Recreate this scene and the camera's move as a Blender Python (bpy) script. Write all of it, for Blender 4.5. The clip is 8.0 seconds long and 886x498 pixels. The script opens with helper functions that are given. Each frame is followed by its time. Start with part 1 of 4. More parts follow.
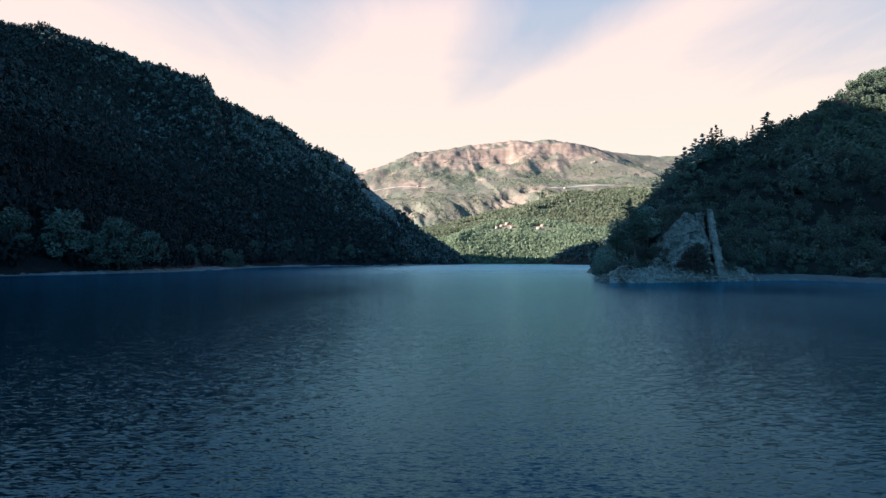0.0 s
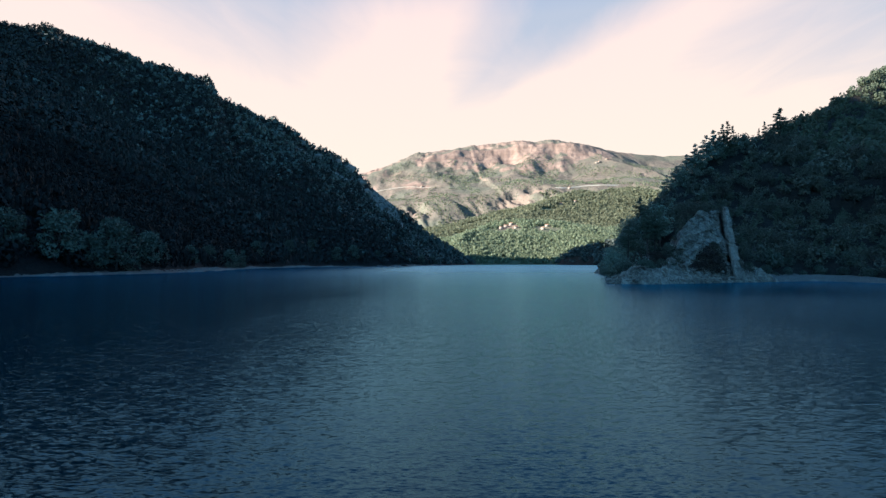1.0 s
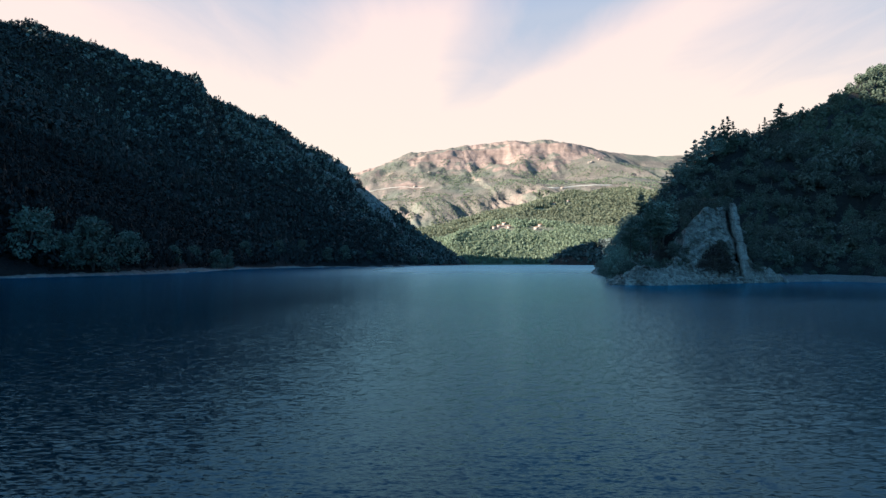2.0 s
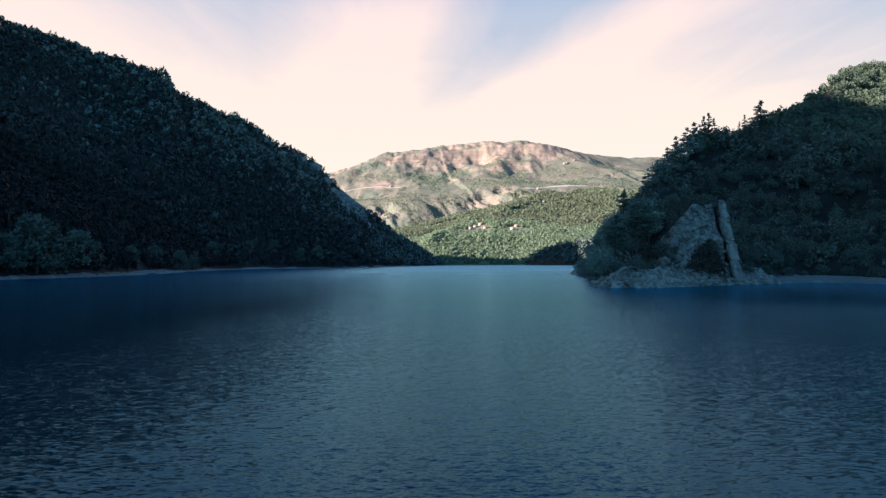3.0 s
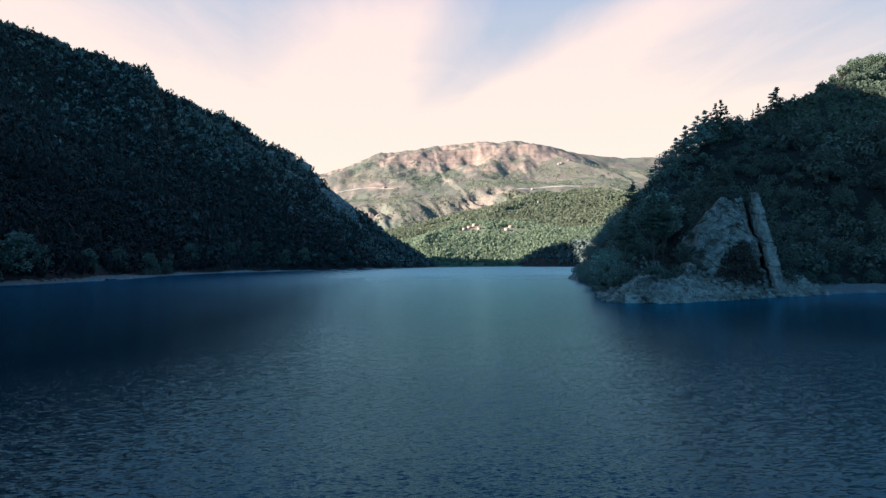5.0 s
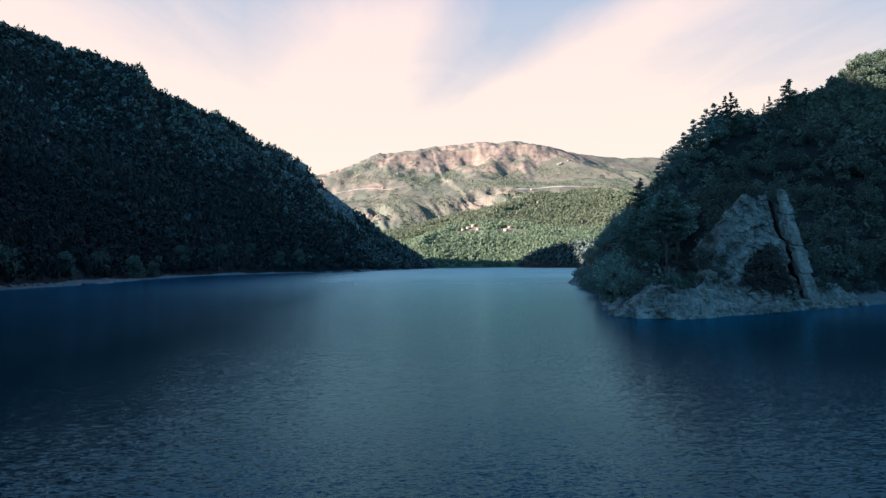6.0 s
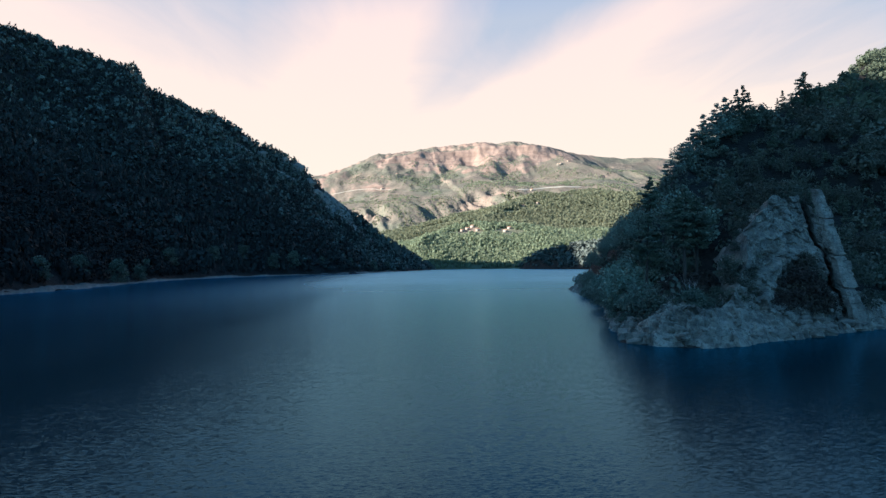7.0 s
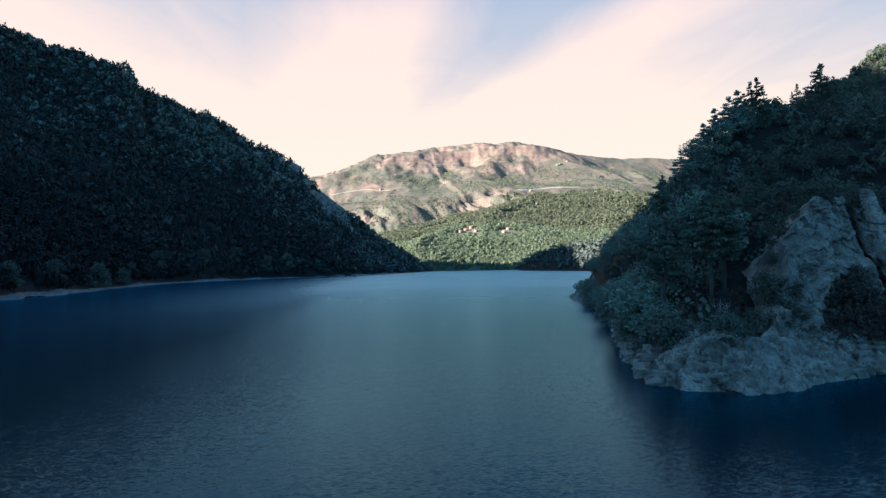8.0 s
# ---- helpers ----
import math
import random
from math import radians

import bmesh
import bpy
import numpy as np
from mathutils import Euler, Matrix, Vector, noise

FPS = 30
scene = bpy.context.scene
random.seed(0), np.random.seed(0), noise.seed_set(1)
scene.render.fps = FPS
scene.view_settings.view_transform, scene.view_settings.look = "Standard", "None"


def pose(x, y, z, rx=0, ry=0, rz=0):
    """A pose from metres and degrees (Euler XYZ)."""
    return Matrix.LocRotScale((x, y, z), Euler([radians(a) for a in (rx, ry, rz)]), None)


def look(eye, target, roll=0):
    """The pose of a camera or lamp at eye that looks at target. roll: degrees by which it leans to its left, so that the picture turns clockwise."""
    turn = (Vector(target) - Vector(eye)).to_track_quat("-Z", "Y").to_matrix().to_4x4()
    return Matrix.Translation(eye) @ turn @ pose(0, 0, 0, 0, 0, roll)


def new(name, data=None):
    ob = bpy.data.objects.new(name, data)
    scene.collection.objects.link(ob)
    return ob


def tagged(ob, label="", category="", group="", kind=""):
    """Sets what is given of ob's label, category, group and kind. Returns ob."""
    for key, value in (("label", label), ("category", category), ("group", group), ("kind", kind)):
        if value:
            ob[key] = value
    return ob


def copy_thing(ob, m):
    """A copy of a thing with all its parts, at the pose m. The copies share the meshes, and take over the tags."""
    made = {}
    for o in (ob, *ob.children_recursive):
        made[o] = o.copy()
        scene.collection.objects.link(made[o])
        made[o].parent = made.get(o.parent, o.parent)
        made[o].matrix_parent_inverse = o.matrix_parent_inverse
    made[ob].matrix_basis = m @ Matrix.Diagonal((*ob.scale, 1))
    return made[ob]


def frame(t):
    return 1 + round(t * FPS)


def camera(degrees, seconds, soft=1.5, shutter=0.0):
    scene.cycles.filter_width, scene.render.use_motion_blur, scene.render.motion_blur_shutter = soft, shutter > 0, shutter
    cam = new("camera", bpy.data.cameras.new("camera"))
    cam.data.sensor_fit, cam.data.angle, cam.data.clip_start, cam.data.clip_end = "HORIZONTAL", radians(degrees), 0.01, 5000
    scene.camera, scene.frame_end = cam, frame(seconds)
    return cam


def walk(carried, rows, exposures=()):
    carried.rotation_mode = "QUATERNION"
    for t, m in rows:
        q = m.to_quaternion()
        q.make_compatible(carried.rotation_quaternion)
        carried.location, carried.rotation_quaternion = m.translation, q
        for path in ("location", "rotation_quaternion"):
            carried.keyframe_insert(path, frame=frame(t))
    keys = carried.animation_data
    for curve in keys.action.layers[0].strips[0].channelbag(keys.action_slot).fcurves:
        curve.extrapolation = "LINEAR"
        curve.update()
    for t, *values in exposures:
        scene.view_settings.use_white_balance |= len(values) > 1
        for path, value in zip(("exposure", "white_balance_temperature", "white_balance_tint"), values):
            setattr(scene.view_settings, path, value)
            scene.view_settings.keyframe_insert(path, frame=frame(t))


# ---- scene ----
cam = camera(79.8, 8.0, 1.4)
METRES, EYE, TILT, LEAN, TURN = 100.0, 5.8, 1.42, 0.0, 0.0
ROWS = [
    (0.0, 0.0, 0.0, 0.0, 0.0, 0.0, -0.0),
    (0.5, -0.0001, 0.0294, -0.0012, 0.23, 0.03, 0.03),
    (1.0, -0.0001, 0.0646, -0.0022, 0.42, 0.06, 0.07),
    (1.5, 0.001, 0.1086, -0.0037, 0.4, 0.07, 0.11),
    (3.0, 0.0186, 0.2842, -0.0064, -2.87, 0.12, 0.23),
    (3.5, 0.0326, 0.3475, -0.0051, -3.15, 0.15, 0.27),
    (4.0, 0.0461, 0.4133, -0.0038, -3.34, 0.18, 0.33),
    (4.5, 0.0621, 0.4781, -0.0013, -3.4, 0.2, 0.38),
    (6.0, 0.1207, 0.6872, 0.01, -3.46, 0.3, 0.55),
    (6.5, 0.1403, 0.7569, 0.0176, -3.46, 0.33, 0.56),
    (7.0, 0.1604, 0.829, 0.0262, -3.47, 0.36, 0.6),
    (7.5, 0.1795, 0.9005, 0.0346, -3.53, 0.4, 0.62),
    (8.0, 0.1999, 0.973, 0.043, -3.54, 0.43, 0.7),
]
walk(cam, [(t, pose(0, 0, EYE, TILT, LEAN, TURN) @ pose(METRES * x, METRES * y, METRES * z, 90 + pitch, roll, yaw)) for t, x, y, z, yaw, pitch, roll in ROWS],
     exposures=[(0.0, 1.85, 4850, 4), (8.0, 1.85, 4850, 4)])

# ---- sky and sun ----
SUN_AZ, SUN_EL = radians(-103), radians(19)      # from straight ahead, clockwise; above the horizon
sun = new("sun", bpy.data.lights.new("sun", "SUN"))
sun.data.energy, sun.data.angle, sun.data.color = 5.0, radians(0.6), (1.0, 0.76, 0.53)
sun.matrix_world = look((0, 0, 900), (-math.sin(SUN_AZ) * math.cos(SUN_EL), -math.cos(SUN_AZ) * math.cos(SUN_EL), 900 - math.sin(SUN_EL)))


class Nodes:
    """Short hand for wiring a node tree."""

    def __init__(self, tree):
        self.tree = tree
        tree.nodes.clear()

    def add(self, kind, values=(), **props):
        n = self.tree.nodes.new(kind)
        for key, value in props.items():
            setattr(n, key, value)
        for key, value in dict(values).items():
            if isinstance(value, bpy.types.NodeSocket):
                self.tree.links.new(value, n.inputs[key])
            else:
                n.inputs[key].default_value = value
        return n

    def math(self, op, a, b=0.0, c=0.0, clamp=False):
        return self.add("ShaderNodeMath", {0: a, 1: b, 2: c}, operation=op, use_clamp=clamp).outputs[0]

    def ramp(self, fac, stops):
        n = self.add("ShaderNodeValToRGB", {0: fac})
        els = n.color_ramp.elements
        while len(els) < len(stops):
            els.new(0.5)
        for e, (p, c) in zip(els, stops):
            e.position = p
            e.color = (c, c, c, 1) if isinstance(c, float) else (*c, 1)
        return n.outputs[0]

    def mix(self, fac, a, b, blend="MIX"):
        n = self.add("ShaderNodeMix", {0: fac}, data_type="RGBA", blend_type=blend)
        for i, v in ((6, a), (7, b)):
            if isinstance(v, bpy.types.NodeSocket):
                self.tree.links.new(v, n.inputs[i])
            else:
                n.inputs[i].default_value = (*v, 1)
        return n.outputs[2]

    def noise(self, vector, scale, detail=4.0, rough=0.55, warp=0.0):
        return self.add("ShaderNodeTexNoise", {"Vector": vector, "Scale": scale, "Detail": detail, "Roughness": rough, "Distortion": warp}).outputs[0]


world = bpy.data.worlds.new("evening_sky")
scene.world = world
world.use_nodes = True
W = Nodes(world.node_tree)
way = W.add("ShaderNodeTexCoord").outputs["Generated"]
xyz = W.add("ShaderNodeSeparateXYZ", {0: way})
up = W.math("MAXIMUM", xyz.outputs[2], 0.02)
along = W.math("DIVIDE", xyz.outputs[0], up)
ahead = W.math("DIVIDE", xyz.outputs[1], up)
sheet = W.add("ShaderNodeCombineXYZ", {0: along, 1: W.math("MULTIPLY", ahead, 0.35), 2: 0.0}).outputs[0]
wisp = W.noise(sheet, 2.6, 7.0, 0.62, 1.0)
broad = W.noise(sheet, 0.9, 3.0, 0.5, 0.3)
# the streaks of cloud run aslant: the place across them, and how far ahead the clear sky reaches between them
aslant = W.math("MULTIPLY_ADD", ahead, 0.25, W.math("ADD", along, -0.5))
across = W.math("MULTIPLY_ADD", W.math("MULTIPLY_ADD", broad, 0.3, W.math("ADD", aslant, -0.15)), 0.25, 0.5, clamp=True)
reach = W.ramp(across, ((0.13, 0.38), (0.175, 0.47), (0.2375, 0.57), (0.3, 0.63), (0.34, 0.67), (0.375, 0.63), (0.4125, 0.54), (0.45, 0.42), (0.515, 0.42), (0.55, 0.62),
                        (0.6, 0.78), (0.65, 0.76), (0.7, 0.56), (0.745, 0.42), (0.79, 0.46), (0.83, 0.56), (0.925, 0.66), (1.0, 0.68)))
gap = W.math("SUBTRACT", W.math("MULTIPLY_ADD", reach, 4.0, W.math("MULTIPLY_ADD", wisp, 0.9, -0.45)), ahead)
gap = W.ramp(W.math("MULTIPLY_ADD", gap, 0.62, 0.38), ((0.12, 0.0), (0.5, 0.36), (0.95, 0.84)))
blue_sky = W.add("ShaderNodeTexSky", sky_type="NISHITA", sun_disc=False, sun_elevation=SUN_EL, sun_rotation=SUN_AZ, altitude=600).outputs[0]
clear = W.mix(1.0, blue_sky, (0.08, 0.114, 0.117), "MULTIPLY")
open_blue = W.mix(W.ramp(xyz.outputs[2], ((0.42, 0.0), (0.75, 1.0))), (0.325, 0.32, 0.315), clear)
cloud = W.mix(W.ramp(xyz.outputs[2], ((0.0, 0.0), (0.55, 1.0))), (0.76, 0.55, 0.335), (0.725, 0.455, 0.342))
front = W.ramp(W.math("MULTIPLY_ADD", xyz.outputs[1], 0.5, 0.5), ((0.62, 0.0), (0.85, 1.0)))
low = W.ramp(xyz.outputs[2], ((0.42, 1.0), (0.66, 0.0)))
veil = W.math("MULTIPLY", W.math("MULTIPLY", front, low), W.math("SUBTRACT", 1.0, gap))
near_sky = W.mix(W.math("MULTIPLY", front, low), clear, open_blue)
tone = W.mix(veil, near_sky, cloud)
W.add("ShaderNodeOutputWorld", {0: W.add("ShaderNodeBackground", {0: tone, 1: 0.47}).outputs[0]})


# ---- materials ----
def surface(name, build, rough=0.85, spec=0.25):
    m = bpy.data.materials.new(name)
    m.use_nodes = True
    n = Nodes(m.node_tree)
    bsdf = n.add("ShaderNodeBsdfPrincipled", {"Roughness": rough, "Specular IOR Level": spec})
    n.add("ShaderNodeOutputMaterial", {0: bsdf.outputs[0]})
    build(n, bsdf, n.add("ShaderNodeTexCoord").outputs["Object"])
    return m


def link(n, bsdf, key, socket):
    n.tree.links.new(socket, bsdf.inputs[key])


def bump(n, bsdf, height, strength, distance):
    link(n, bsdf, "Normal", n.add("ShaderNodeBump", {"Height": height, "Strength": strength, "Distance": distance}).outputs[0])


def leaf_material(name, dark, light, thin=0.0):
    def build(n, b, at):
        pick = n.add("ShaderNodeNewGeometry").outputs["Random Per Island"]
        c = n.mix(n.math("MULTIPLY_ADD", pick, 0.6, 0.2), dark, light)
        own = n.add("ShaderNodeObjectInfo").outputs["Random"]
        shade = n.add("ShaderNodeHueSaturation", {"Color": c, "Hue": n.math("MULTIPLY_ADD", own, 0.06, 0.47), "Value": n.math("MULTIPLY_ADD", own, 0.5, 0.75)}).outputs[0]
        blotch = n.noise(at, 0.05, 3.0)
        tone = n.mix(n.math("MULTIPLY", blotch, 0.5), shade, dark)
        link(n, b, "Base Color", tone)
        if thin:
            glow = n.add("ShaderNodeBsdfTranslucent", {"Color": tone}).outputs[0]
            n.add("ShaderNodeOutputMaterial", {0: n.add("ShaderNodeMixShader", {0: thin, 1: b.outputs[0], 2: glow}).outputs[0]}, is_active_output=True)
    return surface(name, build, 0.7, 0.15)


def lake_material():
    """Deep water: its own blue below, and a bluish gloss by Fresnel over wind ripples that die down in calm lanes."""
    m = bpy.data.materials.new("lake_water")
    m.use_nodes = True
    n = Nodes(m.node_tree)
    at = n.add("ShaderNodeTexCoord").outputs["Object"]
    place = n.add("ShaderNodeSeparateXYZ", {0: at}).outputs
    lanes = n.noise(n.add("ShaderNodeMapping", {"Vector": at, "Scale": (0.02, 0.008, 1)}).outputs[0], 1.0, 3.0)
    shelter = n.add("ShaderNodeVectorMath", {0: at, 1: (62.0, 122.0, 0.0)}, operation="DISTANCE").outputs["Value"]
    lee = n.ramp(n.math("MULTIPLY", shelter, 0.01), ((0.15, 0.85), (0.3, 1.05)))
    # a puff of wind over the water off the wooded shore, with a sharp edge towards the open lake
    puff_x = n.math("MULTIPLY_ADD", place[0], -0.956, n.math("MULTIPLY_ADD", place[1], 0.293, -76.1))
    puff_x = n.math("MULTIPLY_ADD", n.math("SUBTRACT", lanes, 0.5), 14.0, puff_x)
    puff = n.math("MULTIPLY", n.ramp(n.math("MULTIPLY", puff_x, 0.01), ((0.0, 0.0), (0.05, 0.6), (0.12, 0.5), (0.45, 0.0))), n.ramp(n.math("MULTIPLY", place[1], 0.001), ((0.13, 0.0), (0.19, 1.0), (0.34, 1.0), (0.5, 0.0))))
    # ruffled out on the open lake and along its middle, calm off the wooded hill and in the headland's lee
    middle = n.ramp(n.math("MULTIPLY_ADD", place[0], 0.01, n.math("MULTIPLY_ADD", place[1], 0.0006, 0.46)), ((0.08, 0.0), (0.52, 1.0)))
    start = n.ramp(n.math("MULTIPLY", place[1], 0.01), ((0.35, 0.3), (1.1, 0.0)))
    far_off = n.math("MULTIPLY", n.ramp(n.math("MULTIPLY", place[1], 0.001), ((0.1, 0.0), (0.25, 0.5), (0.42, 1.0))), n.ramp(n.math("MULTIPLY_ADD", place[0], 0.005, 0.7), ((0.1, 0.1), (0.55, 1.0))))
    open_water = n.math("MAXIMUM", n.math("MAXIMUM", n.math("MULTIPLY", middle, 0.85), start), far_off)
    open_water = n.math("MAXIMUM", open_water, n.ramp(n.math("MULTIPLY", place[1], 0.001), ((0.05, 0.28), (0.14, 0.55), (0.3, 0.75))))
    open_water = n.math("MULTIPLY", open_water, n.ramp(n.math("MULTIPLY", shelter, 0.01), ((0.15, 0.7), (0.3, 1.0))))
    rougher = n.math("MAXIMUM", open_water, n.math("MULTIPLY", puff, 0.5))
    wind = n.math("MULTIPLY", n.math("MULTIPLY", n.ramp(lanes, ((0.36, 0.5), (0.62, 1.0))), lee), n.math("MULTIPLY_ADD", open_water, 0.4, n.ramp(n.math("MULTIPLY", place[1], 0.01), ((0.3, 0.9), (1.2, 1.05)))))
    calm = n.math("MULTIPLY", middle, n.ramp(n.math("MULTIPLY", place[1], 0.01), ((0.85, 0.0), (1.25, 0.45))))
    wind = n.math("MULTIPLY", wind, n.math("SUBTRACT", 1.0, calm))
    wind = n.math("MAXIMUM", wind, n.math("MULTIPLY", puff, 1.4))
    turned = n.add("ShaderNodeMapping", {"Vector": at, "Rotation": (0, 0, 0.16), "Scale": (0.27, 1.0, 1.0)}).outputs[0]
    slopes = []
    for size, share in ((23.0, 0.62), (9.0, 0.55), (3.0, 0.12)):
        slope = n.add("ShaderNodeTexNoise", {"Vector": turned, "Scale": size, "Detail": 2.0, "Roughness": 0.5, "Distortion": 0.3}).outputs[1]
        slopes.append(n.add("ShaderNodeVectorMath", {0: n.add("ShaderNodeVectorMath", {0: slope, 1: (0.5, 0.5, 0.5)}, operation="SUBTRACT").outputs[0], "Scale": n.math("MULTIPLY", wind, share)}, operation="SCALE").outputs[0])
    tilt = n.add("ShaderNodeVectorMath", {0: slopes[0], 1: slopes[1]}, operation="ADD").outputs[0]
    tilt = n.add("ShaderNodeVectorMath", {0: tilt, 1: slopes[2]}, operation="ADD").outputs[0]
    tilt = n.add("ShaderNodeVectorMath", {0: tilt, 1: (0.2, 1.0, 0.0), 2: (0.0, 0.0, 1.0)}, operation="MULTIPLY_ADD").outputs[0]
    normal = n.add("ShaderNodeVectorMath", {0: tilt}, operation="NORMALIZE").outputs[0]
    body = n.add("ShaderNodeBsdfDiffuse", {"Color": (0.003, 0.014, 0.022, 1), "Normal": normal}).outputs[0]
    breeze = n.math("MULTIPLY_ADD", n.math("MULTIPLY", rougher, far_off), 0.14, n.math("MULTIPLY_ADD", rougher, 0.11, 0.1))
    # brighter sky reflection painted into the gloss colour: mid-lake, far off, in the puff
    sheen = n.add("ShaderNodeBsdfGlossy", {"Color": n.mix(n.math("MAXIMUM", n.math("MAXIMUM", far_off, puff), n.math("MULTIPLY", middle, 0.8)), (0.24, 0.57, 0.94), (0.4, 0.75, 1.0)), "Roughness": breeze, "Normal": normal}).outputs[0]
    glint = n.add("ShaderNodeBsdfGlossy", {"Color": (0.22, 0.6, 1.0, 1), "Roughness": 0.08, "Normal": normal}).outputs[0]
    gloss = n.add("ShaderNodeMixShader", {0: n.math("MULTIPLY_ADD", rougher, -0.35, 0.5), 1: sheen, 2: glint}).outputs[0]
    facing = n.add("ShaderNodeFresnel", {"IOR": 1.42, "Normal": normal}).outputs[0]
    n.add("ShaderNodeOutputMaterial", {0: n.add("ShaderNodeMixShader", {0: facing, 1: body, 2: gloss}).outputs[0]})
    return m


def ground_build(low, high, rock, rock_at=0.35, scale=0.02):
    def build(n, b, at):
        fine = n.noise(at, scale * 14, 5.0, 0.6)
        big = n.noise(at, scale, 4.0, 0.6)
        c = n.mix(n.ramp(fine, ((0.35, 0.0), (0.65, 1.0))), low, high)
        steep = n.add("ShaderNodeSeparateXYZ", {0: n.add("ShaderNodeNewGeometry").outputs["Normal"]}).outputs[2]
        bare = n.math("ADD", n.math("MULTIPLY", n.math("SUBTRACT", 0.8, steep), 1.5), n.math("MULTIPLY_ADD", big, 1.2, -0.6 - rock_at + 0.3))
        stone = n.mix(n.ramp(fine, ((0.3, 0.0), (0.7, 1.0))), tuple(v * 0.55 for v in rock), rock)
        link(n, b, "Base Color", n.mix(n.ramp(bare, ((0.05, 0.0), (0.2, 1.0))), c, stone))
        bump(n, b, fine, 0.8, 0.06 / scale)
    return build


def mountain_build(n, b, at):
    """Scrub and bare earth by the ground's own cover: 0 scrub, 1 bare rock and earth; meadow apart."""
    fine = n.noise(at, 0.06, 6.0, 0.72)
    mid = n.noise(at, 0.012, 5.0, 0.62)
    wide = n.noise(at, 0.004, 3.0, 0.5)
    strata = n.noise(n.add("ShaderNodeMapping", {"Vector": at, "Scale": (0.004, 0.004, 0.04)}).outputs[0], 1.0, 5.0, 0.6)
    shrubs = n.ramp(n.add("ShaderNodeTexVoronoi", {"Vector": at, "Scale": 0.095, "Randomness": 1.0}).outputs[0], ((0.25, 1.0), (0.37, 0.0)))
    grass = n.mix(n.ramp(mid, ((0.35, 0.0), (0.65, 1.0))), (0.15, 0.124, 0.096), (0.225, 0.18, 0.14))
    grass = n.mix(n.ramp(wide, ((0.45, 0.0), (0.62, 0.6))), grass, (0.15, 0.158, 0.112))
    scrub = n.mix(n.math("MULTIPLY", shrubs, n.ramp(mid, ((0.32, 0.3), (0.6, 1.0)))), grass, (0.048, 0.064, 0.042))
    stone = n.mix(n.ramp(strata, ((0.35, 0.0), (0.65, 1.0))), (0.25, 0.17, 0.132), (0.35, 0.25, 0.195))
    clefts = n.noise(n.add("ShaderNodeMapping", {"Vector": at, "Scale": (0.035, 0.035, 0.008)}).outputs[0], 1.0, 5.0, 0.65)
    stone = n.mix(n.ramp(clefts, ((0.38, 0.7), (0.52, 0.0))), stone, (0.21, 0.145, 0.11))
    cover = n.add("ShaderNodeAttribute", attribute_name="bare").outputs["Fac"]
    edge = n.ramp(n.math("MULTIPLY_ADD", n.math("SUBTRACT", fine, 0.5), 0.9, cover), ((0.35, 0.0), (0.65, 1.0)))
    wood = n.add("ShaderNodeAttribute", attribute_name="wood").outputs["Fac"]
    floor = n.mix(fine, (0.1, 0.115, 0.07), (0.2, 0.2, 0.125))
    link(n, b, "Base Color", n.mix(wood, n.mix(edge, scrub, stone), floor))
    bump(n, b, fine, 0.8, 6.0)


def rock_build(n, b, at):
    fine = n.noise(at, 2.2, 6.0, 0.65)
    mid = n.noise(at, 0.35, 4.0, 0.6, 0.5)
    bent = n.mix(0.35, at, n.add("ShaderNodeTexNoise", {"Vector": at, "Scale": 0.5, "Detail": 4.0}).outputs[1], "ADD")
    crack = n.add("ShaderNodeTexVoronoi", {"Vector": n.add("ShaderNodeMapping", {"Vector": bent, "Rotation": (0.3, 0.6, 0.2), "Scale": (0.5, 0.55, 0.75)}).outputs[0], "Scale": 1.6}, feature="DISTANCE_TO_EDGE").outputs[0]
    c = n.mix(n.ramp(mid, ((0.34, 0.0), (0.62, 1.0))), (0.13, 0.12, 0.097), (0.43, 0.4, 0.33))
    c = n.mix(n.ramp(fine, ((0.34, 0.75), (0.45, 0.0))), c, (0.08, 0.078, 0.068))
    c = n.mix(n.ramp(n.math("MULTIPLY_ADD", fine, 0.06, crack), ((0.02, 0.75), (0.05, 0.0))), c, (0.06, 0.06, 0.052))
    seep = n.noise(n.add("ShaderNodeMapping", {"Vector": bent, "Scale": (0.9, 0.9, 0.16)}).outputs[0], 1.0, 5.0, 0.65)
    c = n.mix(n.ramp(seep, ((0.5, 0.0), (0.64, 0.7))), c, (0.075, 0.073, 0.066))
    own = n.add("ShaderNodeObjectInfo").outputs["Random"]
    c = n.mix(n.math("MULTIPLY", own, 0.3), c, (0.25, 0.228, 0.185))
    link(n, b, "Base Color", c)
    h = n.math("ADD", n.math("MULTIPLY", n.ramp(crack, ((0.0, 0.0), (0.08, 1.0))), 0.35), fine)
    bump(n, b, h, 0.7, 0.3)


def bark_build(n, b, at):
    grain = n.noise(n.add("ShaderNodeMapping", {"Vector": at, "Scale": (6, 6, 1)}).outputs[0], 1.0, 5.0, 0.6)
    link(n, b, "Base Color", n.mix(grain, (0.045, 0.038, 0.032), (0.14, 0.12, 0.1)))
    bump(n, b, grain, 0.7, 0.05)


def plain_build(a, c, scale):
    def build(n, b, at):
        link(n, b, "Base Color", n.mix(n.noise(at, scale, 4.0), a, c))
    return build


WATER = lake_material()


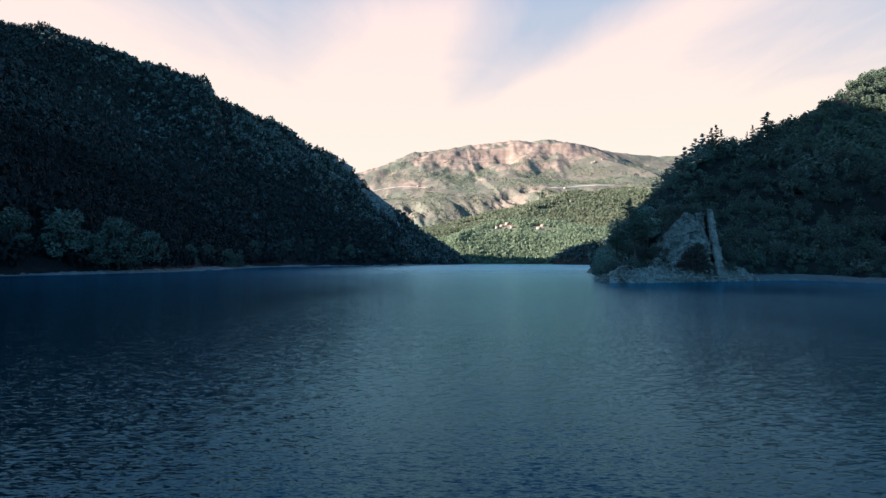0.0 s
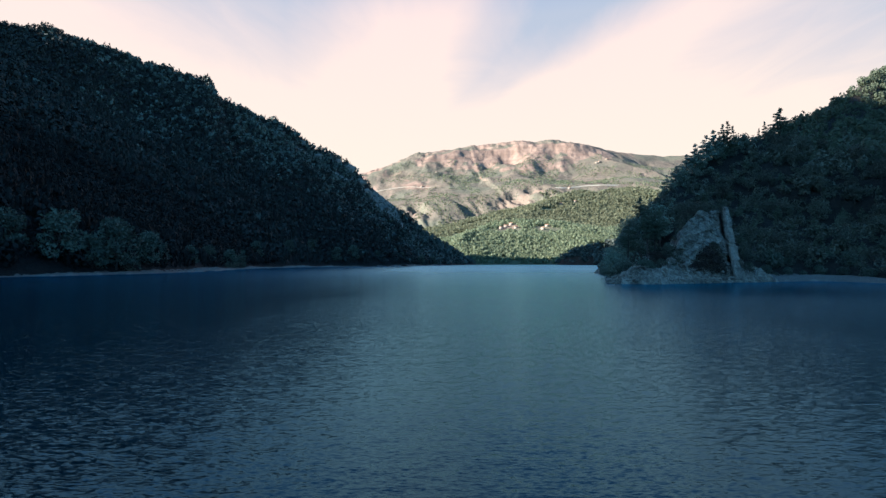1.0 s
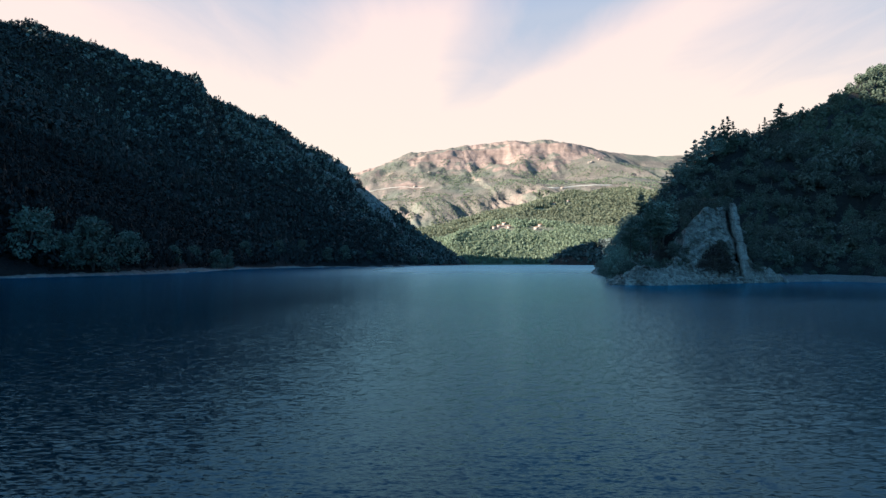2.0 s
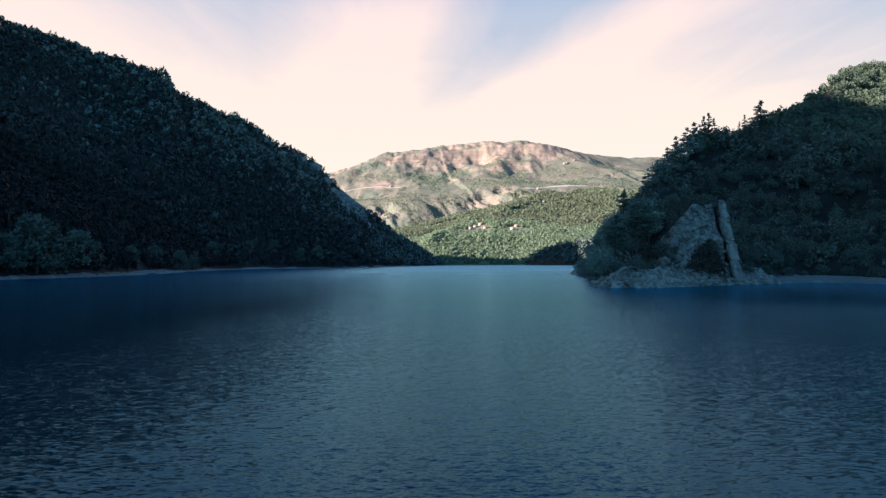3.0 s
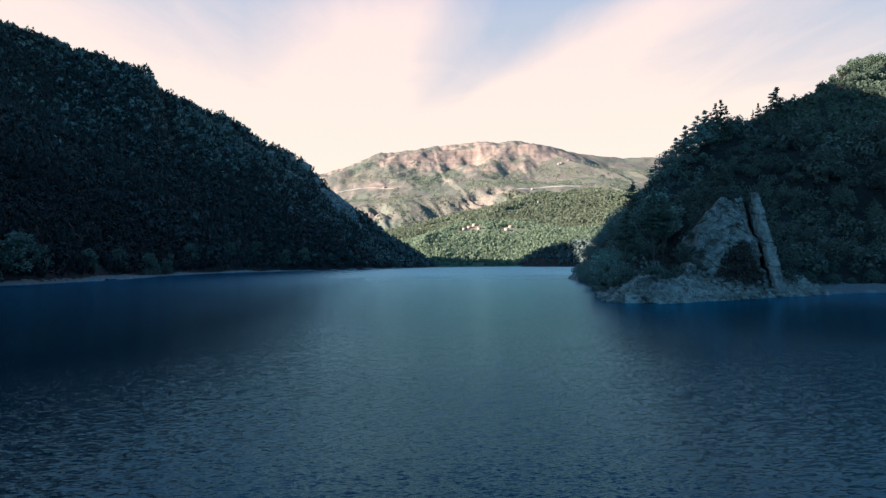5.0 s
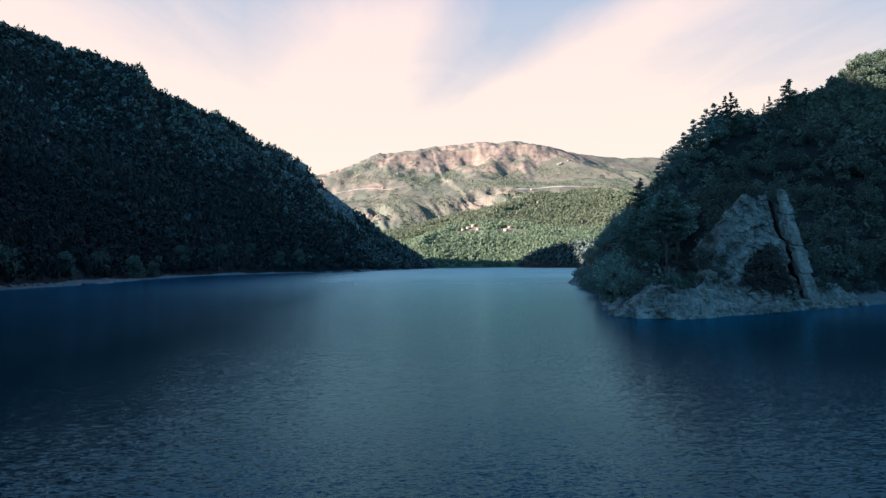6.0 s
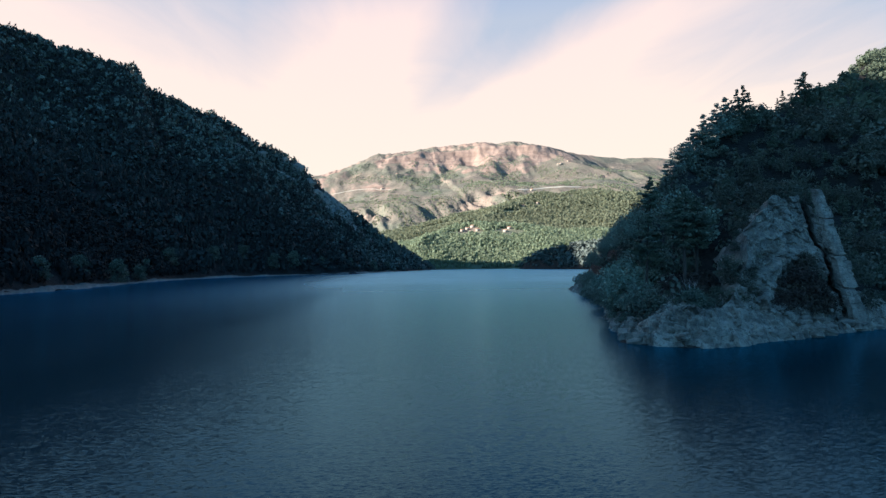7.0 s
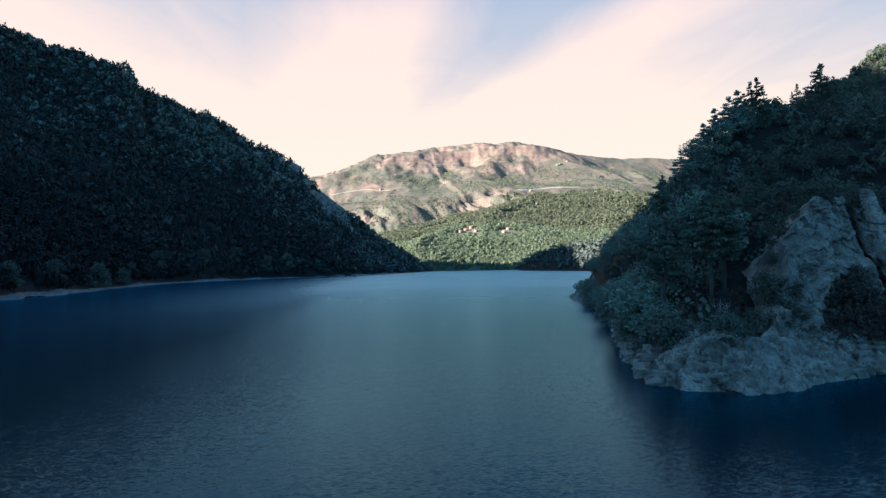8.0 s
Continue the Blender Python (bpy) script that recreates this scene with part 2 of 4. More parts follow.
def hill_build(n, b, at):
    fine = n.noise(at, 0.17, 5.0, 0.6)
    # near-black soil paints the shade in the gaps between the crowns
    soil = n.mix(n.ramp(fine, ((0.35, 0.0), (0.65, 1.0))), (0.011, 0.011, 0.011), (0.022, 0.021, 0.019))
    stone = n.mix(n.ramp(fine, ((0.3, 0.0), (0.7, 1.0))), (0.1, 0.102, 0.092), (0.29, 0.285, 0.255))
    cover = n.add("ShaderNodeAttribute", attribute_name="bare").outputs["Fac"]
    edge = n.ramp(n.math("MULTIPLY_ADD", n.math("SUBTRACT", fine, 0.5), 2.6, cover), ((0.45, 0.0), (0.75, 1.0)))
    link(n, b, "Base Color", n.mix(edge, soil, stone))
    bump(n, b, fine, 0.8, 5.0)


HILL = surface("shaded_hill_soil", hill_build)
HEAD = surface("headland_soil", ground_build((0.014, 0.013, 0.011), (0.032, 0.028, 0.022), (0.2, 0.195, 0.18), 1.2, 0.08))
FAR = surface("sunlit_mountain", mountain_build, 0.95, 0.1)
ROCK = surface("grey_limestone", rock_build, 0.9, 0.2)
GRAVEL = surface("pale_shore_gravel", ground_build((0.085, 0.082, 0.074), (0.26, 0.25, 0.23), (0.32, 0.305, 0.28), 0.35, 0.5), 0.95, 0.1)
RUSSET_LEAF = leaf_material("russet_leaves", (0.05, 0.042, 0.036), (0.145, 0.118, 0.09))
BARK = surface("grey_bark", bark_build, 0.9, 0.15)
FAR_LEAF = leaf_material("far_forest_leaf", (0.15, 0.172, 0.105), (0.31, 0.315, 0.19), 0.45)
# one hill's woods in three leaf colours, painted paler with distance as haze
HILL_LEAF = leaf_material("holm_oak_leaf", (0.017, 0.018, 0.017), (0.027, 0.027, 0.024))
HAZED_LEAF = leaf_material("pale_scrub_leaf", (0.115, 0.138, 0.122), (0.18, 0.205, 0.178))
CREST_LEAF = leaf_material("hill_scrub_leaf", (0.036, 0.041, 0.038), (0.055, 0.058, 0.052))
# pine needles lightened in colour for the haze-lit left side of the headland
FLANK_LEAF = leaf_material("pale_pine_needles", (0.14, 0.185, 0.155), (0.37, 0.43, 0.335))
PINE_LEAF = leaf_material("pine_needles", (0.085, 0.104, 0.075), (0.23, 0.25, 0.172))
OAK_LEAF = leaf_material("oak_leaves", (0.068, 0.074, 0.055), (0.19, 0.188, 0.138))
# oak leaves lightened in colour for that same hazy side
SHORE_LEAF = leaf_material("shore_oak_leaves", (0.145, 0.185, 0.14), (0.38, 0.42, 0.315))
GREEN_LEAF = leaf_material("upper_wood_leaf", (0.098, 0.125, 0.082), (0.195, 0.228, 0.148), 0.4)
WILLOW_LEAF = leaf_material("willow_leaves", (0.08, 0.098, 0.073), (0.19, 0.21, 0.16))
DRY_WOOD = surface("bleached_wood", plain_build((0.3, 0.28, 0.25), (0.48, 0.45, 0.41), 3.0), 0.9, 0.1)
CRAG = surface("hill_limestone", plain_build((0.11, 0.115, 0.105), (0.3, 0.3, 0.28), 0.12), 0.95, 0.1)
PLASTER = surface("house_plaster", plain_build((0.3, 0.25, 0.2), (0.42, 0.36, 0.29), 0.5), 0.9, 0.1)
TILE = surface("roof_tiles", plain_build((0.3, 0.16, 0.1), (0.45, 0.27, 0.18), 0.8), 0.9, 0.1)
ROAD = surface("dusty_road", plain_build((0.34, 0.3, 0.25), (0.5, 0.45, 0.38), 0.05), 0.95, 0.1)


# ---- terrain arithmetic ----
def lattice(ix, iy, seed):
    h = (ix.astype(np.int64) * 374761393 + iy.astype(np.int64) * 668265263 + seed * 974634777) & 0x7FFFFFFF
    h = ((h ^ (h >> 13)) * 1274126177) & 0x7FFFFFFF
    return ((h ^ (h >> 16)) & 0xFFFF) / 65535.0


def vnoise(x, y, seed=0):
    ix, iy = np.floor(x), np.floor(y)
    fx, fy = x - ix, y - iy
    fx, fy = fx * fx * (3 - 2 * fx), fy * fy * (3 - 2 * fy)
    a, b = lattice(ix, iy, seed), lattice(ix + 1, iy, seed)
    c, d = lattice(ix, iy + 1, seed), lattice(ix + 1, iy + 1, seed)
    return (a + (b - a) * fx) * (1 - fy) + (c + (d - c) * fx) * fy - 0.5


def fbm(x, y, size, octaves=5, seed=0, gain=0.5):
    total, amp = 0, 1.0
    for k in range(octaves):
        total = total + amp * vnoise(x / size + 17.3 * k, y / size + 5.1 * k, seed + k)
        size, amp = size * 0.5, amp * gain
    return total


def smooth(v, a, b):
    t = np.clip((v - a) / (b - a), 0, 1)
    return t * t * (3 - 2 * t)


def to_line(X, Y, line):
    """Distance to a polyline and the height of its nearest point."""
    best, height = np.full(X.shape, 1e9), np.zeros(X.shape)
    for (ax, ay, az), (bx, by, bz) in zip(line, line[1:]):
        dx, dy = bx - ax, by - ay
        t = np.clip(((X - ax) * dx + (Y - ay) * dy) / (dx * dx + dy * dy), 0, 1)
        d = np.hypot(X - ax - t * dx, Y - ay - t * dy)
        near = d < best
        best = np.where(near, d, best)
        height = np.where(near, az + t * (bz - az), height)
    return best, height


def blended_height(X, Y, line):
    """The height of a ridge line's near points, blended where two stretches of it are about as near."""
    near = [to_line(X, Y, pair) for pair in zip(line, line[1:])]
    least = np.min([d for d, _ in near], axis=0)
    shares = [np.exp(-(d - least) / 110) for d, _ in near]
    return sum(w * h for w, (_, h) in zip(shares, near)) / sum(shares)


def inland(X, Y, shore):
    """Distance from the shoreline, positive on land."""
    ring = [(x, y, 0) for x, y in shore] + [(*shore[0], 0)]
    d, _ = to_line(X, Y, ring)
    inside = np.zeros(X.shape, bool)
    for (ax, ay, _), (bx, by, _) in zip(ring, ring[1:]):
        if ay != by:
            inside ^= ((ay > Y) != (by > Y)) & (X < (bx - ax) * (Y - ay) / (by - ay) + ax)
    return np.where(inside, d, -d)


WEST_SHORE = [(-330, -1500), (-260, -300), (-215, 60), (-197, 150), (-186, 225), (-160, 300), (-172, 390), (-198, 500), (-209, 617), (-163, 755), (-67, 873),
              (-7, 1062), (83, 1400), (-60, 1420), (-400, 1480), (-1000, 1500), (-1800, 1500), (-1800, -1500)]
WEST_SPINE = [(-1000, -1400, 640), (-1060, -300, 645), (-1050, 400, 590), (-900, 800, 466), (-761, 900, 414), (-611, 1025, 387), (-512, 1080, 391), (-492, 1086, 395), (-476, 1096, 354),
              (-385, 1180, 322), (-315, 1230, 278), (-240, 1290, 250), (-186, 1310, 194), (-117, 1320, 137), (-33, 1330, 70), (70, 1350, 4)]
EAST_SHORE = [(43, 151), (50, 145), (62, 149), (83, 158), (97, 164), (114, 169), (119, 160), (120, 120), (140, 60), (190, -20), (260, -250), (300, -900),
              (2200, -900), (2200, 1000), (500, 1240), (262, 1345), (338, 1090), (330, 800), (262, 520), (150, 380), (84, 305), (77, 278), (72, 242), (56, 185)]
EAST_SPINE = [(48, 154, 3), (62, 188, 11), (86, 228, 26), (118, 266, 48), (140, 279, 61), (178, 295, 73), (249, 357, 101), (354, 451, 154), (430, 520, 190),
              (600, 640, 250), (860, 620, 330), (1000, 100, 360), (950, -600, 330)]
SPUR = [(275, 1335, 8), (300, 1280, 32), (335, 1200, 42), (440, 1120, 62), (700, 1000, 150), (640, 650, 240)]
NORTH_SHORE = [(-3600, 1900), (-100, 1600), (60, 1405), (160, 1425), (266, 1425), (500, 1250), (2200, 1000), (3900, 1300), (3900, 6500), (-3600, 6500)]
NORTH_SPINE = [(-3400, 3600, 500), (-1200, 3700, 560), (-586, 3800, 650), (-205, 3900, 812), (154, 4000, 876), (519, 4000, 918), (926, 4000, 918), (1183, 4050, 866),
               (1784, 4100, 826), (2145, 4100, 806), (3800, 4100, 700)]
FOREST_SPINE = [(40, 1560, 55), (65, 1680, 100), (250, 2050, 195), (480, 2400, 268), (640, 2620, 340), (1000, 2750, 378), (1600, 2900, 430), (3300, 2900, 460)]


def hill(X, Y, shore, spine, power):
    d = inland(X, Y, shore)
    far, top = to_line(X, Y, spine)
    t = np.clip(d, 0, None) / (np.clip(d, 0, None) + far + 1e-6)
    return d, t, top * t ** power


def west_height(X, Y):
    d, t, z = hill(X, Y, WEST_SHORE, WEST_SPINE, 0.95)
    z = z + smooth(d, 0, 12) * 1.5 + smooth(d, 20, 150) * (34 * fbm(X, Y, 160, 5, 3) + 10 * np.abs(fbm(X, Y, 60, 4, 9)))
    return np.where(d > 0, z, np.maximum(d * 0.3, -12))


def east_height(X, Y):
    d, t, z = hill(X, Y, EAST_SHORE, EAST_SPINE, 0.9)
    far, top = to_line(X, Y, SPUR)
    dd = np.clip(d, 0, None)
    z = np.maximum(z, top * (dd / (dd + far + 1e-6)) ** 0.8 * smooth(Y, 500, 800))
    z = z + 13 * np.exp(-(((X - 82) / 13) ** 2 + ((Y - 183) / 16) ** 2)) * smooth(d, 2, 9)
    z = z + 1.6 * smooth(d, 1, 7) + smooth(d, 5, 40) * 5 * fbm(X, Y, 26, 5, 21) + smooth(d, 120, 400) * 40 * fbm(X, Y, 220, 4, 5)
    z = z * (0.15 + 0.85 * smooth(d, 0.5, 10))
    return np.where(d > 0, z, np.maximum(d * 0.6, -14))


def bench_step(X, Y, t):
    """Share of the ridge's height at t, from the shore (0) to the ridge (1): foot, eroded scarp, bench, slope, cliff."""
    ribs = np.abs(fbm(X + 0.35 * Y + 40 * fbm(X, Y, 300, 3, 8), Y * 0.2, 120, 4, 31, 0.6))
    u = t - 0.06 * ribs * smooth(t, 0.22, 0.42) * (1 - smooth(t, 0.52, 0.6)) + 0.02 * fbm(X, Y, 500, 4, 33) + 0.022 * fbm(X, Y, 150, 4, 35) * smooth(t, 0.6, 0.8) * (1 - smooth(X, 850, 1050))
    west = np.interp(u, (0, 0.25, 0.35, 0.52, 0.6, 0.75, 0.87, 0.905, 0.927, 1), (0, 0.07, 0.16, 0.38, 0.46, 0.6, 0.78, 0.85, 0.92, 1))
    east = np.interp(u, (0, 0.25, 0.45, 0.58, 0.75, 0.9, 1), (0, 0.08, 0.28, 0.42, 0.62, 0.84, 1))
    e = smooth(X, 1000, 1400)
    return west * (1 - e) + east * e


SCARS = [(370, 2790, 130, 130), (470, 2860, 70, 70), (-190, 2790, 80, 75), (-290, 2850, 70, 60)]     # eroded ground: place, half width, half depth


SHOULDER = [(930, 3990, 890), (996, 3800, 812), (1120, 3550, 690), (1288, 3300, 578), (1342, 3100, 470)]       # a nearer ridge below the summit's end
HOLLOWS = [(275, 3640, 50, 26), (470, 3650, 60, 26), (640, 3480, 60, 22), (60, 3540, 60, 22)]      # gullies under the cliff: place, half width, depth


def scarred(X, Y):
    m = 0
    for x, y, w, d in SCARS:
        m = np.maximum(m, 1 - smooth(np.hypot((X - x) / w, (Y - y) / d) + 0.5 * fbm(X, Y, 90, 3, 140), 0.7, 1.1))
    return m


def north_height(X, Y):
    d = inland(X, Y, NORTH_SHORE)
    far, top = to_line(X, Y, NORTH_SPINE)
    dd = np.clip(d, 0, None)
    t = dd / (dd + far + 1e-6)
    z = top * bench_step(X, Y, t)
    z = z + smooth(t, 0.1, 0.3) * (1 - smooth(t, 0.9, 0.98)) * (40 * fbm(X, Y, 420, 5, 40) - 42 * smooth(t, 0.55, 0.75) * np.abs(fbm(X, Y * 0.4, 230, 5, 44)) + 8)
    for x, y, w, depth in HOLLOWS:
        z = z - depth * np.exp(-(((X - x) / w) ** 2 + ((Y - y) / 130) ** 2))
    far, top = to_line(X, Y, SHOULDER)
    z = np.maximum(z, (top - 0.42 * far + 12 * fbm(X, Y, 120, 4, 46)) * smooth(Y, 2700, 3100))
    z = z - 62 * np.exp(-(((X - 330) / 170) ** 2 + ((Y - 2590) / 140) ** 2))
    z = z - 42 * scarred(X, Y) * (0.25 + np.abs(fbm(X + 0.5 * Y, Y * 0.15, 48, 3, 144)) * 4)
    z = z + smooth(t, 0.88, 0.99) * (20 * fbm(X, Y, 130, 5, 60) - 20 * np.abs(fbm(X, Y * 0.3, 60, 3, 64)) * (1 - smooth(X, 1000, 1300)) + 4)
    _, t2, _ = hill(X, Y, NORTH_SHORE, FOREST_SPINE, 0.85)
    z2 = blended_height(X, Y, FOREST_SPINE) * t2 ** 0.85
    z2 = z2 + smooth(d, 30, 300) * (36 * fbm(X, Y, 420, 4, 70))
    z = np.maximum(z, z2) + 3 * smooth(d, 0, 20)
    return np.where(d > 0, z, np.maximum(d * 0.3, -14))


def mesh_object(name, verts, faces, material, parent=None):
    """A mesh object from arrays of corners and of equal-sized faces."""
    me = bpy.data.meshes.new(name)
    nf, k = faces.shape
    me.vertices.add(len(verts)), me.loops.add(nf * k), me.polygons.add(nf)
    me.vertices.foreach_set("co", np.asarray(verts, np.float32).ravel())
    me.loops.foreach_set("vertex_index", faces.astype(np.int32).ravel())
    me.polygons.foreach_set("loop_start", np.arange(0, nf * k, k, dtype=np.int32))
    me.update(calc_edges=True)
    me.materials.append(material)
    if material in (ROCK, CRAG, FAR_LEAF, GREEN_LEAF):
        me.shade_flat()
    ob = new(name, me)
    if parent:
        ob.parent = parent
    return ob


def grid_faces(nx, ny):
    i = np.arange(nx * ny).reshape(ny, nx)
    return np.stack([i[:-1, :-1], i[:-1, 1:], i[1:, 1:], i[1:, :-1]], -1).reshape(-1, 4)


def ground_sheet(name, xs, ys, height, material, label, keep=-13.0):
    X, Y = np.meshgrid(xs, ys)
    Z = height(X, Y)
    f = grid_faces(len(xs), len(ys))
    f = f[(Z.ravel()[f] > keep).any(1)]
    ob = mesh_object(name, np.stack([X, Y, Z], -1).reshape(-1, 3), f, material)
    ob.data.shade_smooth()
    return tagged(ob, label, "hill", kind="structure")


def spaced(*spans):
    """Coordinates with a step of its own in each stretch: (from, to, step), ..."""
    return np.unique(np.concatenate([np.arange(a, b + s / 2, s) for a, b, s in spans]))


def scatter(name, xy, z, width, tall, shapes, material, label, seed):
    """One joined wood: a lumpy crown at each place."""
    rng = np.random.default_rng(seed)
    pick = rng.integers(0, len(shapes), len(xy))
    V, F, base = [], [], 0
    for k, (sv, sf) in enumerate(shapes):
        i = np.nonzero(pick == k)[0]
        a = rng.uniform(0, 6.283, len(i))
        c, s = np.cos(a)[:, None], np.sin(a)[:, None]
        x = (sv[:, 0] * c - sv[:, 1] * s) * width[i, None] + xy[i, 0, None]
        y = (sv[:, 0] * s + sv[:, 1] * c) * width[i, None] + xy[i, 1, None]
        h = sv[:, 2] * tall[i, None] + z[i, None]
        V.append(np.stack([x, y, h], -1).reshape(-1, 3))
        F.append((sf[None] + (np.arange(len(i)) * len(sv))[:, None, None]).reshape(-1, 3) + base)
        base += len(i) * len(sv)
    return tagged(mesh_object(name, np.concatenate(V), np.concatenate(F), material), label, "forest", kind="stuff")


def facets(x, y, size, seed):
    """Flat faces, each with its own depth and tilt, parted by narrow joints."""
    gx, gy = np.floor(x / size), np.floor(y / size)
    best, second, depth = np.full(x.shape, 9.0), np.full(x.shape, 9.0), np.zeros(x.shape)
    for i in (-1, 0, 1):
        for j in (-1, 0, 1):
            cx, cy = gx + i, gy + j
            dx, dy = x / size - cx - lattice(cx, cy, seed), y / size - cy - lattice(cx, cy, seed + 7)
            d = np.hypot(dx, dy)
            near = d < best
            second = np.where(near, best, np.minimum(second, d))
            own = 0.55 * (lattice(cx, cy, seed + 13) - 0.5) + 0.9 * (lattice(cx, cy, seed + 17) - 0.5) * dx + 0.9 * (lattice(cx, cy, seed + 23) - 0.5) * dy
            depth = np.where(near, own, depth)
            best = np.where(near, d, best)
    return depth - 0.22 * (1 - smooth(second - best, 0, 0.09))


def blocks(x, y, size, seed):
    """Broken rock: angular blocks at uneven depths with open joints, and smaller ones on them."""
    x = x + 0.35 * size * fbm(x, y, size * 2, 3, seed + 2)
    return facets(x, y, size, seed) + 0.42 * facets(x, y, size * 0.38, seed + 30) + 0.06 * fbm(x, y, size * 0.3, 3, seed + 60)


def along(line, step):
    """Evenly spaced points on a polyline, its corners rounded off, with their sideways directions (to the left)."""
    p = np.array(line, float)
    for _ in range(3):
        q = np.empty((2 * len(p) - 2, 2))
        q[0::2], q[1::2] = 0.75 * p[:-1] + 0.25 * p[1:], 0.25 * p[:-1] + 0.75 * p[1:]
        p = np.vstack([p[:1], q, p[-1:]])
    s = np.concatenate([[0], np.cumsum(np.hypot(*np.diff(p, axis=0).T))])
    at = np.arange(0, s[-1], step)
    x, y = np.interp(at, s, p[:, 0]), np.interp(at, s, p[:, 1])
    tx, ty = np.gradient(x), np.gradient(y)
    n = np.hypot(tx, ty)
    return at, x, y, -ty / n, tx / n


def shore_ledge(name, line, step, width, tall, reach, rough, material, label, seed, height, vary=0.4):
    """A strip of rock or gravel along a shore: rises from under the water, then lies over the slope. Land on the line's left."""
    s, x, y, nx, ny = along(line, step)
    v = np.concatenate([np.linspace(-2.5, 0, 5)[:-1], np.linspace(0, width, int(width / (step * 0.8)) + 3)])
    S, V = np.meshgrid(s, v)
    wave = 1.0 * fbm(S, V * 0, 14, 3, seed) + 0.5 * fbm(S, V * 0, 4, 3, seed + 5)
    out = V + reach * wave
    X, Y = x[None] + nx[None] * out, y[None] + ny[None] * out
    rise = tall * (1 + 0.7 * fbm(S, S * 0, 17, 2, seed + 8)) * smooth(V, -1.2, width * 0.55)
    rise = rise * np.clip(1 + vary * 2 * fbm(S, S * 0, 60, 2, seed + 80), 0.15, 3)
    over = height(X, Y)
    Z = np.where(V < 0, V * 0.55, np.maximum(rise, np.minimum(over, rise + 1.0) + 0.3) + 0.25)
    Z = Z + rough * (blocks(S, V * 1.3 + Z * 0.8, 3.4, seed + 40) + 0.5 * blocks(S * 0.9, V * 1.4 + Z, 1.3, seed + 140)) * smooth(V, -2.0, 0.6)
    Z = np.where(V > width * 0.8, Z - (V - width * 0.8) / (width * 0.2) * 2.2, Z)
    ob = mesh_object(name, np.stack([X, Y, Z], -1).reshape(-1, 3), grid_faces(len(s), len(v)), material)
    return tagged(ob, label, "shore", kind="structure")


# ---- lake and land ----
def lake():
    xs = spaced((-4800, -800, 500), (-800, 800, 100), (800, 4800, 500))
    X, Y = np.meshgrid(xs, xs)
    ob = mesh_object("water", np.stack([X, Y, X * 0], -1).reshape(-1, 3), grid_faces(len(xs), len(xs)), WATER)
    return tagged(ob, "deep blue lake water with fine wind ripples", "lake", kind="structure")


lake()
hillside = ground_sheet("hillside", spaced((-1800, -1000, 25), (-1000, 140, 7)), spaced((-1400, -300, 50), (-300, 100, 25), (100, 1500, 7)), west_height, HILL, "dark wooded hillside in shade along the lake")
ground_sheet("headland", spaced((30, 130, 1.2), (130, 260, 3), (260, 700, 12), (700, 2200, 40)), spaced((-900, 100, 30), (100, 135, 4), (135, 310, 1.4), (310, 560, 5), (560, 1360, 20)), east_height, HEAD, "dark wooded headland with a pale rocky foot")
mountain = ground_sheet("mountain", spaced((-3600, -900, 60), (-900, 2300, 9), (2300, 3900, 60)), spaced((1000, 1400, 30), (1400, 3600, 14), (3600, 4160, 7), (4160, 4900, 74)), north_height, FAR, "sunlit limestone mountain with pink cliffs above wooded foothills")


HAMLET = [(205, 1844), (224, 1858), (236, 1813), (186, 1819), (323, 1788), (343, 1824), (47, 2115), (-158, 3366), (1002, 3544), (1024, 3552), (1082, 3582), (508, 2362), (581, 2404), (657, 2843), (-70, 3555)]


def west_bare(X, Y):
    """Where pale crags break through the wood, close under the hill's crest."""
    far, top = to_line(X, Y, WEST_SPINE)
    return (1 - smooth(far, 40, 130)) * smooth(fbm(X, Y, 75, 4, 120), -0.2, 0.1) * smooth(top, 60, 130) * (1 - smooth(top, 335, 365)) * smooth(X, -370, -290)


def mark_bare(ob, cover):
    co = np.empty(len(ob.data.vertices) * 3, np.float32)
    ob.data.vertices.foreach_get("co", co)
    X, Y, Z = co.reshape(-1, 3).T.astype(float)
    ob.data.attributes.new("bare", "FLOAT", "POINT").data.foreach_set("value", np.clip(cover(X, Y), 0, 1).astype(np.float32))


mark_bare(hillside, west_bare)


ROAD_LINE = [(535, 2868), (570, 2850), (615, 2847), (660, 2862), (742, 2882), (845, 2870), (940, 2885)]


def off_road(x, y):
    """Away from the road on the far slope, and from the bank below it."""
    d, _ = to_line(x, y + 25, [(a, b, 0) for a, b in ROAD_LINE])
    return d > 42


def wooded(x, y):
    """How thick the far woodland stands: full on the foothill's near side, thinning out up the slope."""
    return 1 - smooth(y - np.interp(x, (-200, 40, 250, 640, 1600), (2430, 2480, 2620, 2690, 2600)), -350, 330)


